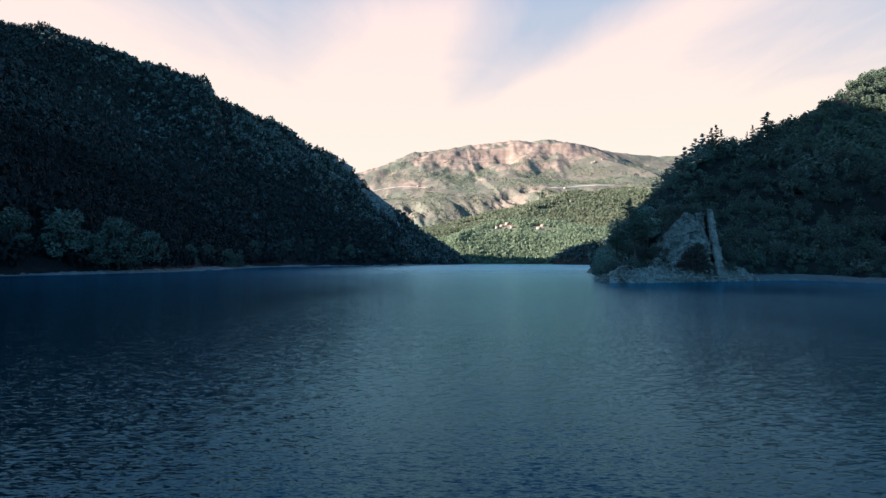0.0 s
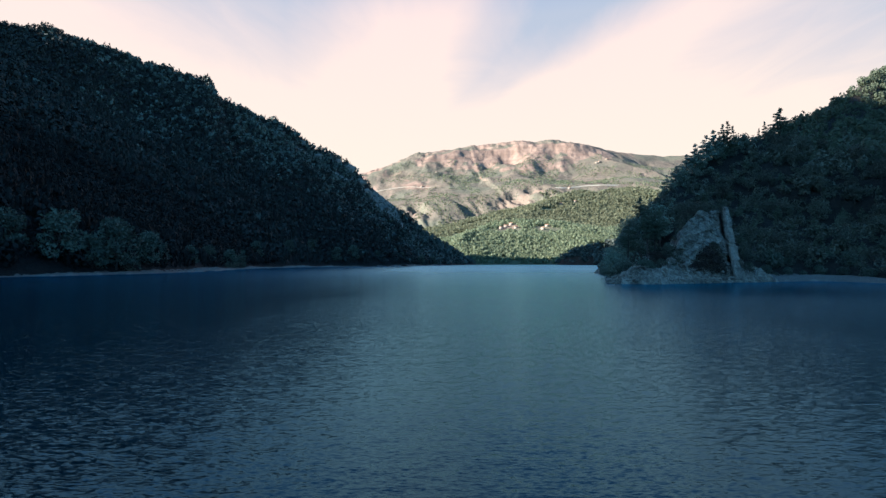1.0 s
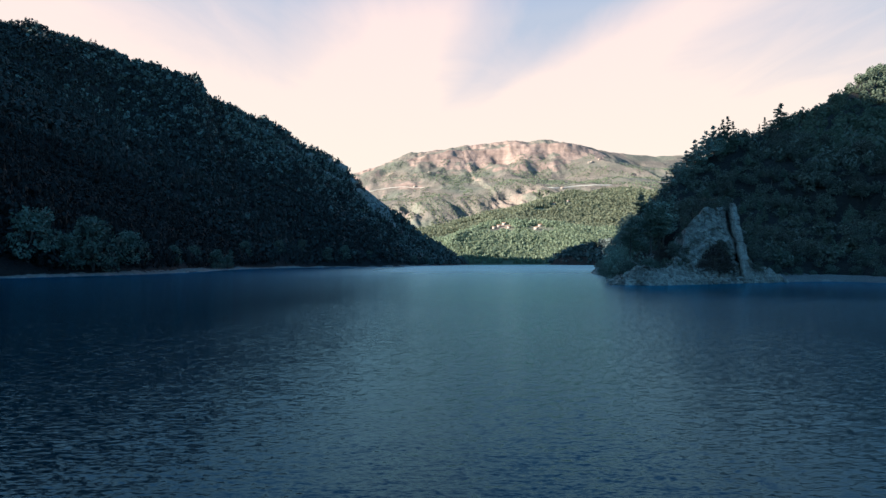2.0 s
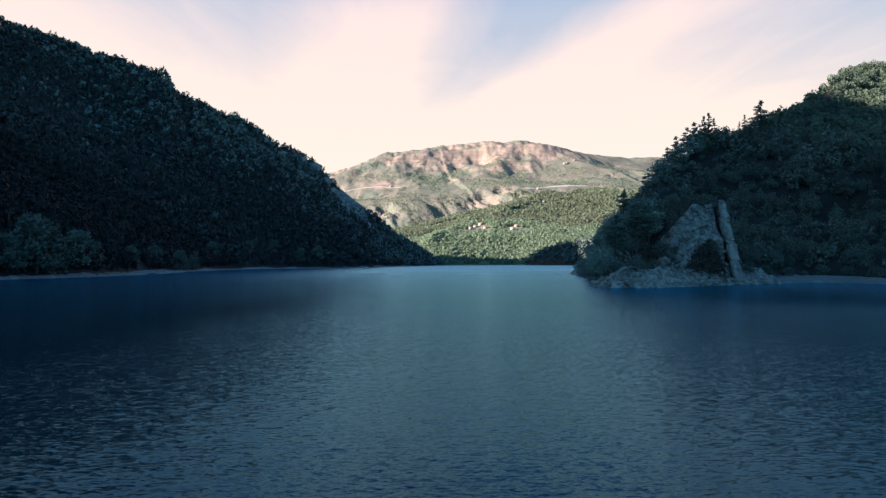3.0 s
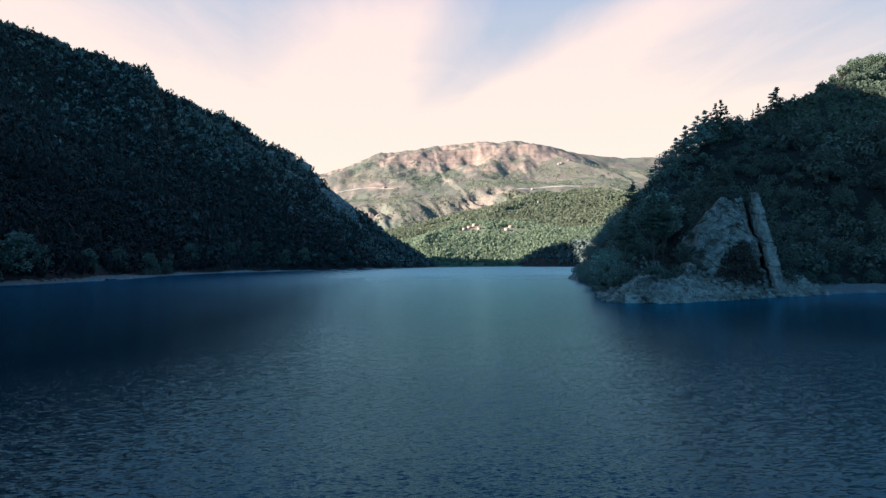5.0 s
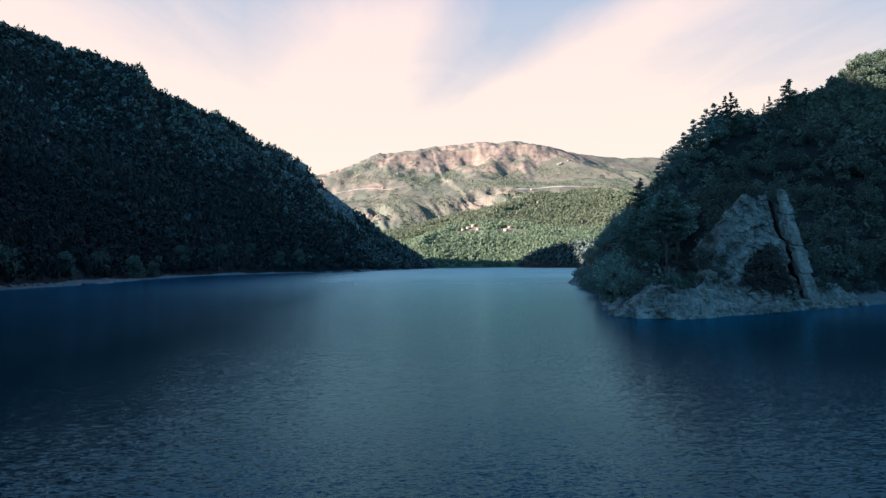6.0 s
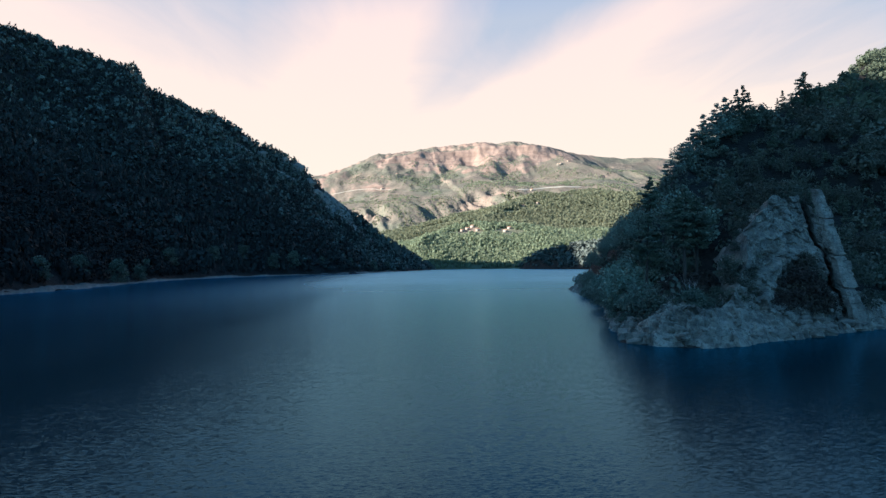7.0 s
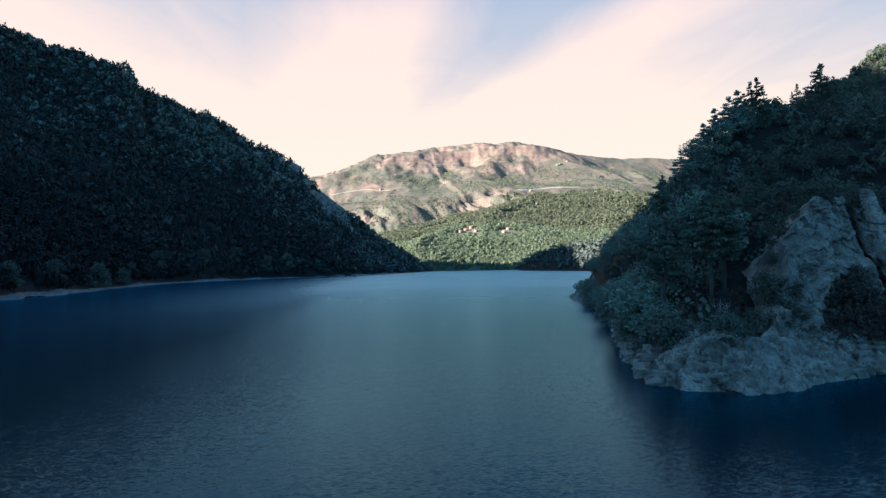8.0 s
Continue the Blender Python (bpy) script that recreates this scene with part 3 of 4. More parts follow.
def bare_ground(ob):
    """Marks where rock and earth lie bare on the mountain: the summit cliff, eroded scarps, steep ribs and the hamlet's fields."""
    n = len(ob.data.vertices)
    co = np.empty(n * 3, np.float32)
    ob.data.vertices.foreach_get("co", co)
    nor = np.empty(n * 3, np.float32)
    ob.data.vertices.foreach_get("normal", nor)
    X, Y, Z = co.reshape(-1, 3).T.astype(float)
    steep = 1 - nor.reshape(-1, 3)[:, 2].astype(float)
    d = np.clip(inland(X, Y, NORTH_SHORE), 0, None)
    far, _ = to_line(X, Y, NORTH_SPINE)
    t = d / (d + far + 1e-6)
    patch = fbm(X, Y, 260, 4, 90)
    v = smooth(steep, 0.14, 0.32) * (0.9 - 0.2 * (1 - smooth(t, 0.55, 0.7))) * smooth(t, 0.55, 0.68) * smooth(patch + 0.35 * smooth(t, 0.6, 0.8), -0.12, 0.12) + 0.36 * smooth(t, 0.66, 0.9) * smooth(patch, -0.25, 0.25) + 0.12 * smooth(patch, 0.1, 0.35) * smooth(t, 0.4, 0.5)
    v = v + (0.26 + 0.5 * fbm(X, Y, 90, 3, 92)) * (1 - smooth(X, 1000, 1200)) * smooth(t, 0.875, 0.895) * (1 - smooth(X, 1000, 1300))
    v = v * np.where(Y < 2760, np.where(X > 430, 0, smooth(to_line(X, Y, FOREST_SPINE)[0], 150, 300)), 1)
    v = np.maximum(v, 0.5 * scarred(X, Y))
    for x, y in HAMLET[:7]:
        v = v + 0.3 * np.exp(-(((X - x) / 45) ** 2 + ((Y - y) / 40) ** 2))
    ob.data.attributes.new("bare", "FLOAT", "POINT").data.foreach_set("value", np.clip(v, 0, 1).astype(np.float32))
    wood = wooded(X, Y) ** 2 * (1 - np.clip(v, 0, 1)) * np.where(X < 300 + 0.66 * (Y - 1100), 1, 0)
    ob.data.attributes.new("wood", "FLOAT", "POINT").data.foreach_set("value", np.clip(wood, 0, 1).astype(np.float32))


bare_ground(mountain)
shore_ledge("rocky_shore", [(82, 300), (77, 278), (72, 242), (56, 185), (43, 151), (50, 145), (62, 149), (83, 158), (97, 164)], 0.28, 11.0, 3.4, 1.6, 1.7, ROCK, "pale fractured limestone ledge at the waterline", 3, east_height)
shore_ledge("beach", [(96, 164), (114, 169), (119, 160), (120, 120), (138, 66)], 0.8, 6.0, 0.9, 1.5, 0.5, GRAVEL, "pale gravel beach at the foot of the wooded slope", 7, east_height)
shore_ledge("beach", [(83, 1396), (-7, 1062), (-67, 873), (-163, 755), (-209, 617), (-198, 500), (-172, 390), (-160, 300), (-186, 225), (-197, 150), (-215, 60)], 2.0, 7.0, 1.0, 5.0, 0.8, GRAVEL, "narrow pale gravel beach along the wooded hillside", 11, west_height, 1.6)


# ---- rock outcrop above the water ----
def rock_face():
    """A leaning limestone face, 20 m high, that rolls back into the slope."""
    xs = np.arange(55, 99, 0.22)
    v = np.concatenate([np.linspace(0, 1, 96), np.linspace(1, 1.7, 24)[1:]])
    X, V = np.meshgrid(xs, v)
    top = np.interp(X, (55, 59, 62, 66, 69, 72.7, 76.6, 81, 85, 87, 88.5, 91, 99), (1.5, 3, 5, 10, 14, 18, 20.5, 21.5, 22.5, 18, 9, 3, 1.5))
    top = top + 1.6 * fbm(X, X * 0, 5, 3, 71)
    foot = np.interp(X, (55, 62, 83, 99), (154, 154, 160, 168)) + 1.2 * fbm(X, X * 0, 9, 3, 72)
    up = np.minimum(V, 1)
    Z = -0.5 + (top + 0.5) * up
    back = np.interp(up, (0, 0.25, 0.3, 0.55, 0.62, 1), (0, 1.5, 3.2, 4.6, 6.5, 9.5)) * top / 20
    hollow = 1.6 * smooth(Z, 3.6, 5.2) * (1 - smooth(Z, 7, 15)) * np.exp(-((X - 75.5) / 5.5) ** 2)
    Y = foot + back + hollow + np.clip(V - 1, 0, None) * 12
    B = blocks(X + 0.25 * Z, Z - 0.15 * X, 4.2, 75)
    Y = Y - (2.0 * B + 0.75 * blocks(X - 0.3 * Z, Z + 0.2 * X, 1.7, 175) + 0.35 * fbm(X, Z, 1.2, 3, 178)) * smooth(up, 0, 0.05)
    Z = Z + 1.0 * fbm(X, Y, 3, 3, 79) * up - np.clip(V - 1, 0, None) * 7
    cleft = np.exp(-((X - 82.8 - 0.08 * Z) / 0.6) ** 2) * smooth(Z, -0.5, 0.5)
    X, Y = X + 2.6 * cleft, Y + 3.8 * cleft
    ob = mesh_object("rock_outcrop", np.stack([X, Y, Z], -1).reshape(-1, 3), grid_faces(len(xs), len(v)), ROCK)
    return tagged(ob, "grey limestone cliff face rising from the shore", "rock", kind="structure")


def leaning_slab():
    """A long upright plate of rock, leaning back against the cliff, in four broken lengths."""
    top_thing = tagged(new("rock_slab"), "tall narrow limestone slab leaning against the cliff", "rock")
    foot, head = np.array([83.3, 158.2, -0.8]), np.array([85.2, 169.1, 22.8])
    cuts = (0, 0.3, 0.52, 0.78, 1.0)
    for k, (a, b) in enumerate(zip(cuts, cuts[1:])):
        n, m = 26, 14
        V, A = np.meshgrid(np.linspace(a + 0.004, b - 0.004, n), np.linspace(0, 2 * np.pi, m + 1)[:-1], indexing="ij")
        c = foot + (head - foot) * V[..., None]
        w = np.interp(V, (0, 0.3, 0.8, 1), (1.3, 1.0, 0.75, 0.5)) * (1 + 0.10 * (k % 2))
        edge = 1 - 0.16 * (smooth(V, b - 0.012, b) + 1 - smooth(V, a, a + 0.012))
        bx = np.sign(np.cos(A)) * np.abs(np.cos(A)) ** 0.28 * w * edge + 0.2 * fbm(V * 40 + k * 9, A * 0, 2.5, 3, 90)
        by = np.sign(np.sin(A)) * np.abs(np.sin(A)) ** 0.28 * 0.8 * edge
        jag = 0.5 * facets(V * 25, np.cos(A) * 2 + A, 1.5, 95) + 0.25 * fbm(V * 25, np.cos(A) * 3, 1.6, 4, 95)
        P = np.stack([c[..., 0] + bx + jag * 0.6, c[..., 1] + by - jag, c[..., 2] + 0.25 * by], -1)
        i = np.arange(n * m).reshape(n, m)
        j = np.roll(i, -1, 1)
        f = np.stack([i[:-1], j[:-1], j[1:], i[1:]], -1).reshape(-1, 4)
        caps = np.array([(r[0], r[q], r[q + 1], r[q + 2]) for r in (i[0], i[-1]) for q in range(1, m - 2, 2)])
        mesh_object("slab_block", P.reshape(-1, 3), np.vstack([f, caps]), ROCK, top_thing)


rock_face()
leaning_slab()


# ---- woods ----
def shards(seed, count, size):
    """A ragged crown of unit size, of leafy flakes that face outwards."""
    rng = np.random.default_rng(seed)
    V, F = [], []
    for k in range(count):
        d = rng.normal(size=3)
        d /= np.linalg.norm(d)
        r = rng.uniform(0.55, 1.0)
        c = np.array([d[0] * 0.5 * r, d[1] * 0.5 * r, 0.5 + 0.5 * d[2] * r])
        nrm = d + rng.normal(size=3) * 0.33
        a = np.cross(nrm, rng.normal(size=3))
        a /= np.linalg.norm(a)
        b = np.cross(nrm / np.linalg.norm(nrm), a)
        s = size * rng.uniform(0.6, 1.2)
        base = len(V)
        V += [c + a * s, c + b * s * 0.9, c - a * s, c - b * s * 0.8]
        F += [(base, base + 1, base + 2), (base, base + 2, base + 3)]
    return np.array(V), np.array(F)


def far_forest():
    rng = np.random.default_rng(5)
    n = 150000
    x, y = rng.uniform(-500, 2100, n), 1400 + 1750 * rng.uniform(0, 1, n) ** 1.1
    d = inland(x, y, NORTH_SHORE)
    open_land = fbm(x, y, 150, 4, 88)
    thick = wooded(x, y)
    for hx, hy in HAMLET:
        d = np.where(np.hypot(x - hx, (y - hy + 22) * 0.6) < 20, 0, d)
    keep = (d > 4) & off_road(x, y) & (scarred(x, y) < 0.3) & (open_land > 0.28 - 0.7 * thick) & (rng.uniform(0, 1, n) < 0.1 + thick ** 1.4) & (x < 250 + 0.66 * (y - 1100)) & (x > -120 - 0.3 * (y - 1400))
    x, y = x[keep][:25000], y[keep][:25000]
    z = north_height(x, y)
    size = rng.uniform(6.0, 10.5, len(x)) * (0.8 + 0.2 * wooded(x, y)) * (1 + 0.35 * smooth(y, 1750, 2100))
    tall = size * rng.uniform(0.9, 1.55, len(x))
    near = y < 1900
    for i, shapes, label in ((near, [shards(s, 17, 0.27) for s in range(12)], "sunlit green woodland above the far shore"),
                             (~near, [shards(s + 15, 8, 0.38) for s in range(12)], "sunlit green woodland thinning out up the far foothill")):
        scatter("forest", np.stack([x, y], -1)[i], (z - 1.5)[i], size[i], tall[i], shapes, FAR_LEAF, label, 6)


def mountain_scrub():
    rng = np.random.default_rng(35)
    n = 40000
    x, y = rng.uniform(-600, 1900, n), rng.uniform(2600, 3720, n)
    keep = (fbm(x, y, 130, 4, 180) > 0.3 * smooth(y, 3000, 3700) - 0.12) & off_road(x, y) & (scarred(x, y) < 0.2) & (wooded(x, y) < 0.6)
    x, y = x[keep][:12000], y[keep][:12000]
    size = rng.uniform(3.5, 7.5, len(x))
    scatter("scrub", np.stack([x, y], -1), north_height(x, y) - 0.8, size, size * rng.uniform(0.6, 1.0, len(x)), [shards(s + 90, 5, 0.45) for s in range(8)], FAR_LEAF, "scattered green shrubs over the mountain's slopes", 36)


def hill_forest():
    rng = np.random.default_rng(15)
    n = 110000
    x, y = rng.uniform(-1120, 100, n), rng.uniform(120, 1440, n)
    d = inland(x, y, WEST_SHORE)
    sx, sy, _ = zip(*WEST_SPINE[1:])
    keep = (d > 3.5) & (x > -0.93 * y - 60) & (y < np.interp(x, sx, sy) + np.where(x < -450, 50, 20)) & (west_bare(x, y) < 0.3 + 1.3 * rng.uniform(0, 1, n)) & (fbm(x, y, 70, 4, 77) > -0.7)
    x, y = x[keep][:18500], y[keep][:18500]
    z = west_height(x, y)
    near = np.hypot(x, y) < 680
    needle = rng.uniform(0, 1, len(x)) < np.where(near, 0.5, 0.42) + 0.8 * fbm(x, y, 120, 3, 79)
    size = np.where(needle, rng.uniform(3.5, 6, len(x)), rng.uniform(6.8, 12, len(x)))
    tall = np.where(needle, rng.uniform(8, 14, len(x)), size * rng.uniform(0.8, 1.2, len(x)))
    bare = west_bare(x, y) > 0.4
    size, tall = np.where(bare, size * 0.6, size), np.where(bare, tall * 0.5, tall)
    # the farthest trees get the leaf colour that is paled for haze
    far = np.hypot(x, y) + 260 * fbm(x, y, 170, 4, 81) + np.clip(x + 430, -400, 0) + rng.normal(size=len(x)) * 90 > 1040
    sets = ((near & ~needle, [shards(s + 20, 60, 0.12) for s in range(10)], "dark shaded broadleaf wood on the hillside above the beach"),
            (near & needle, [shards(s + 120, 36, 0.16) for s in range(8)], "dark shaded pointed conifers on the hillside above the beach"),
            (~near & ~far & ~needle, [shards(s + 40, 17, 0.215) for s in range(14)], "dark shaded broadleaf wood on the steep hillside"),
            (far & ~needle, [shards(s + 80, 15, 0.25) for s in range(14)], "broadleaf wood on the hill's rocky toe, leaf colour paled for haze"),
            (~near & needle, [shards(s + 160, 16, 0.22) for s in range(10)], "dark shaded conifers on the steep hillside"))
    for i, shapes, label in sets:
        scatter("forest", np.stack([x, y], -1)[i], (z - 1)[i], size[i], tall[i], shapes, HILL_LEAF if "beach" in label else HAZED_LEAF if "toe" in label else CREST_LEAF, label, 16)


def slope_forest():
    rng = np.random.default_rng(25)
    n = 40000
    x, y = rng.uniform(40, 620, n), rng.uniform(150, 1340, n)
    d = inland(x, y, EAST_SHORE)
    upper = ((x > 186) | (y > 326)) & (y < 560) & (x < 540) & (d > 7) & (y > 0.75 * x + 60)
    spur = (y > 1000) & (d > 4) & (x < 460)
    under = (x < 200) & (y < 340) & (d > np.where((y > 258) & (x < 125), 14, 6)) & ~((x > 56) & (x < 97) & (y < 172))
    for keep, cap, lo, hi, shapes, material, label in (
            (upper, 2300, 4.5, 8.5, [shards(s + 40, 44, 0.135) for s in range(6)], GREEN_LEAF, "dense green woodland on the upper slope"),
            ((x > 150) & (x < 270) & (y > 230) & (y < 380) & (d > 10), 430, 4, 7, [shards(s + 70, 80, 0.1) for s in range(6)], OAK_LEAF, "dark low wood under the ridge of the headland"),
            # distance haze on the spur is put into its leaf colour
            (spur, 1600, 6, 10, [shards(s + 60, 16, 0.27) for s in range(8)], HAZED_LEAF, "dark wood on the low spur at the lake's far end, leaf colour paled for haze"),
            (under, 2200, 2.6, 5.0, [shards(s + 50, 70, 0.095) for s in range(6)], OAK_LEAF, "dark undergrowth of bushes between the trees")):
        i = np.nonzero(keep)[0][:cap]
        size = rng.uniform(lo, hi, len(i))
        scatter("undergrowth" if cap == 2200 else "forest", np.stack([x, y], -1)[i], east_height(x[i], y[i]) - 0.5, size, size * rng.uniform(0.8, 1.3, len(i)), shapes, material, label, 26)


far_forest()
mountain_scrub()
hill_forest()
slope_forest()


# ---- trees, one by one ----
def tube(points, radii, segs=6):
    """A tapered tube along points."""
    P = np.array(points, float)
    T = np.gradient(P, axis=0)
    T /= np.linalg.norm(T, axis=1)[:, None]
    ref = np.where(np.abs(T[:, 2:3]) > 0.9, (1.0, 0, 0), (0, 0, 1.0))
    A = np.cross(T, ref)
    A /= np.linalg.norm(A, axis=1)[:, None]
    B = np.cross(T, A)
    a = np.linspace(0, 2 * np.pi, segs + 1)[:-1]
    R = np.array(radii, float)[:, None, None]
    V = P[:, None] + R * (np.cos(a)[None, :, None] * A[:, None] + np.sin(a)[None, :, None] * B[:, None])
    i = np.arange(len(P) * segs).reshape(len(P), segs)
    j = np.roll(i, -1, 1)
    return V.reshape(-1, 3), np.stack([i[:-1], j[:-1], j[1:], i[1:]], -1).reshape(-1, 4)


def joined(pieces):
    V, F, base = [], [], 0
    for v, f in pieces:
        V.append(v), F.append(f + base)
        base += len(v)
    return np.vstack(V), np.vstack(F)


def leaves(centres, spread, size, rng, outward=None):
    """A leafy quad at each centre, scattered by spread."""
    n = len(centres)
    c = centres + rng.normal(size=(n, 3)) * spread
    nrm = rng.normal(size=(n, 3)) + (0 if outward is None else outward)
    a = np.cross(nrm, rng.normal(size=(n, 3)))
    a /= np.linalg.norm(a, axis=1)[:, None]
    b = np.cross(nrm, a)
    b /= np.linalg.norm(b, axis=1)[:, None]
    s = (size * rng.uniform(0.6, 1.3, n))[:, None]
    V = np.stack([c + a * s, c + b * s * 0.55, c - a * s, c - b * s * 0.55], 1).reshape(-1, 3)
    return V, np.arange(4 * n).reshape(n, 4)


def bend(rng, start, end, n=5, sway=0.06):
    p = np.linspace(0, 1, n)[:, None]
    q = np.array(start) * (1 - p) + np.array(end) * p
    q[1:-1] += rng.normal(size=(n - 2, 3)) * np.linalg.norm(np.array(end) - np.array(start)) * sway
    return q


def broadleaf(name, seed, tall, wide, count, leaf, material, label, category="tree", group="", low=0.25):
    """A round-headed tree: trunk, spreading limbs, a crown of leafy clumps with gaps."""
    rng = np.random.default_rng(seed)
    thing = tagged(new(name), label, category, group)
    trunk = bend(rng, (0, 0, -0.6), (rng.uniform(-0.06, 0.06) * tall, rng.uniform(-0.06, 0.06) * tall, 0.78 * tall), 6, 0.03)
    limbs, clumps = [tube(trunk, np.linspace(0.026 * tall, 0.008 * tall, 6), 7)], [(trunk[-1] + (0, 0, 0.08 * tall), 0.3)]
    for k in range(13):
        h = low + (0.75 - low) * (k + rng.uniform(0, 1)) / 13
        a = k * 2.4 + rng.uniform(-0.4, 0.4)
        base = np.array([np.interp(h * tall, trunk[:, 2], trunk[:, i]) for i in range(3)])
        fan = wide * 0.5 * rng.uniform(0.55, 1.0) * math.sin(math.pi * min(0.92, (0.25 if low > 0.1 else 0.4) + 0.6 * h))
        tip = base + np.array([math.cos(a) * fan, math.sin(a) * fan, tall * (rng.uniform(0.06, 0.2) if low > 0.1 or k > 4 else rng.uniform(0.0, 0.1))])
        limbs.append(tube(bend(rng, base, tip, 4, 0.07), np.linspace(0.01 * tall, 0.003 * tall, 4), 3))
        clumps += [(tip, rng.uniform(0.17, 0.27)), (base * 0.4 + tip * 0.6 + rng.normal(size=3) * 0.05 * wide, rng.uniform(0.15, 0.22))]
    mesh_object("trunk", *joined(limbs), BARK, thing)
    centres = []
    for c, r in clumps:
        m = int(count * r * r / sum(q * q for _, q in clumps))
        d = rng.normal(size=(m, 3))
        d /= np.linalg.norm(d, axis=1)[:, None]
        centres.append(c + d * (r * wide * rng.uniform(0.55, 1.05, m) ** 0.5)[:, None] * (0.8, 0.8, 0.62))
    mesh_object("crown", *leaves(np.vstack(centres), 0.02 * wide, leaf, rng), material, thing)
    return thing


def pine(name, seed, tall, wide, count, leaf, label, group="", bare=0.3, flat=0.3, category="pine tree", material=None):
    """A pine: straight trunk, tiers of level branches, needle pads on their outer halves."""
    rng = np.random.default_rng(seed)
    thing = tagged(new(name), label, category, group)
    trunk = bend(rng, (0, 0, -0.6), (rng.uniform(-0.03, 0.03) * tall, rng.uniform(-0.03, 0.03) * tall, tall), 7, 0.008)
    limbs, pads, weight = [tube(trunk, np.linspace(0.02 * tall, 0.003 * tall, 7), 7)], [], []
    tiers = 13
    for k in range(tiers):
        h = bare + (0.97 - bare) * (k + 0.3 * rng.uniform(-1, 1)) / (tiers - 1)
        reach = wide * 0.5 * (1.05 - max(0.0, (h - bare) / (1 - bare)) ** 1.5) * min(1, 0.55 + 2.2 * (h - bare))
        for q in range(rng.integers(3, 6)):
            a = rng.uniform(0, 6.283)
            r = reach * rng.uniform(0.55, 1.1)
            base = np.array([np.interp(h * tall, trunk[:, 2], trunk[:, i]) for i in range(3)])
            tip = base + np.array([math.cos(a) * r, math.sin(a) * r, r * rng.uniform(-0.12, 0.3)])
            limbs.append(tube(bend(rng, base, tip, 3, 0.05), (0.005 * tall, 0.0035 * tall, 0.0015 * tall), 3))
            for s in (0.45, 0.7, 0.95):
                pads.append(base + (tip - base) * s), weight.append(max(0.3, r * 0.36))
    for q in range(4):
        pads.append(trunk[-1] - (0, 0, 0.03 * tall * q)), weight.append(0.4)
    mesh_object("trunk", *joined(limbs), BARK, thing)
    pads, weight = np.array(pads), np.array(weight)
    i = rng.choice(len(pads), count, p=weight ** 1.5 / (weight ** 1.5).sum())
    d = rng.normal(size=(count, 3))
    d *= (rng.uniform(0.3, 1, count) ** 0.5 / np.linalg.norm(d, axis=1))[:, None]
    mesh_object("crown", *leaves(pads[i] + d * weight[i, None] * (1, 1, flat), 0.03, leaf, rng), material or PINE_LEAF, thing)
    return thing


def grow(kinds, places, height, seed, sink=0.3):
    """Sets trees of these kinds at the places: (x, y, wanted height), or (x, y, 0, height of the tip over the lake)."""
    rng = np.random.default_rng(seed)
    used = set()
    for x, y, tall, *top in places:
        thing, own = kinds[int(rng.integers(0, len(kinds)))]
        z = float(height(np.array([x]), np.array([y]))[0]) - sink
        tall = top[0] - z if top else tall
        m = Matrix.LocRotScale((x, y, z), Euler((rng.uniform(-0.05, 0.05), rng.uniform(-0.05, 0.05), rng.uniform(0, 6.283))), (tall / own,) * 3)
        if thing.name in used:
            copy_thing(thing, m)
        else:
            thing.matrix_basis = m
            used.add(thing.name)
    for thing, own in kinds:
        if thing.name not in used:
            for o in (*thing.children_recursive, thing):
                bpy.data.objects.remove(o)


def headland_places(seed, gap, test, lo, hi, count):
    """Places on the headland at least gap apart that pass the test."""
    rng = np.random.default_rng(seed)
    got = []
    for _ in range(30000):
        x, y = rng.uniform(40, 215), rng.uniform(146, 345)
        if all((x - a) ** 2 + (y - b) ** 2 > gap * gap for a, b, _ in got) and test(x, y):
            got.append((x, y, rng.uniform(lo, hi)))
        if len(got) == count:
            break
    return got


def back_from_shore(x, y):
    return float(inland(np.array([x]), np.array([y]), EAST_SHORE)[0])


def on_cliff(x, y):
    return 56 < x < 97 and y < 176 + 0.1 * (x - 56) and y > 148


GROUP = "trees on the headland"
near_kinds = [(broadleaf("oak_tree", 101 + k, 9, 8.0, 1150, 0.31, OAK_LEAF, "dark green oak tree on the shaded rocky slope", "tree", GROUP), 9) for k in range(4)]
near_kinds += [(pine("pine_tree", 111 + k, 12, 7.0, 1150, 0.37, "dark green pine with tiers of level branches on the slope", GROUP, 0.25), 12) for k in range(4)]
CREST_PINES = [(178, 289, 0, 88.5), (187, 300, 0, 83)]
CREST_SPIRES = [(139.5, 274, 0, 72), (140.8, 274.6, 0, 72.5), (143, 275, 0, 74), (147.5, 277.5, 0, 73), (174, 297, 0, 81), (168, 292, 0, 77)]


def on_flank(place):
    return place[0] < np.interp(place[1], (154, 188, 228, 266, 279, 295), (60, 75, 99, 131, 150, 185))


def clear_of_crest(x, y):
    return all((x - a) ** 2 + (y - b) ** 2 > 30 for a, b, *_ in CREST_PINES + CREST_SPIRES)


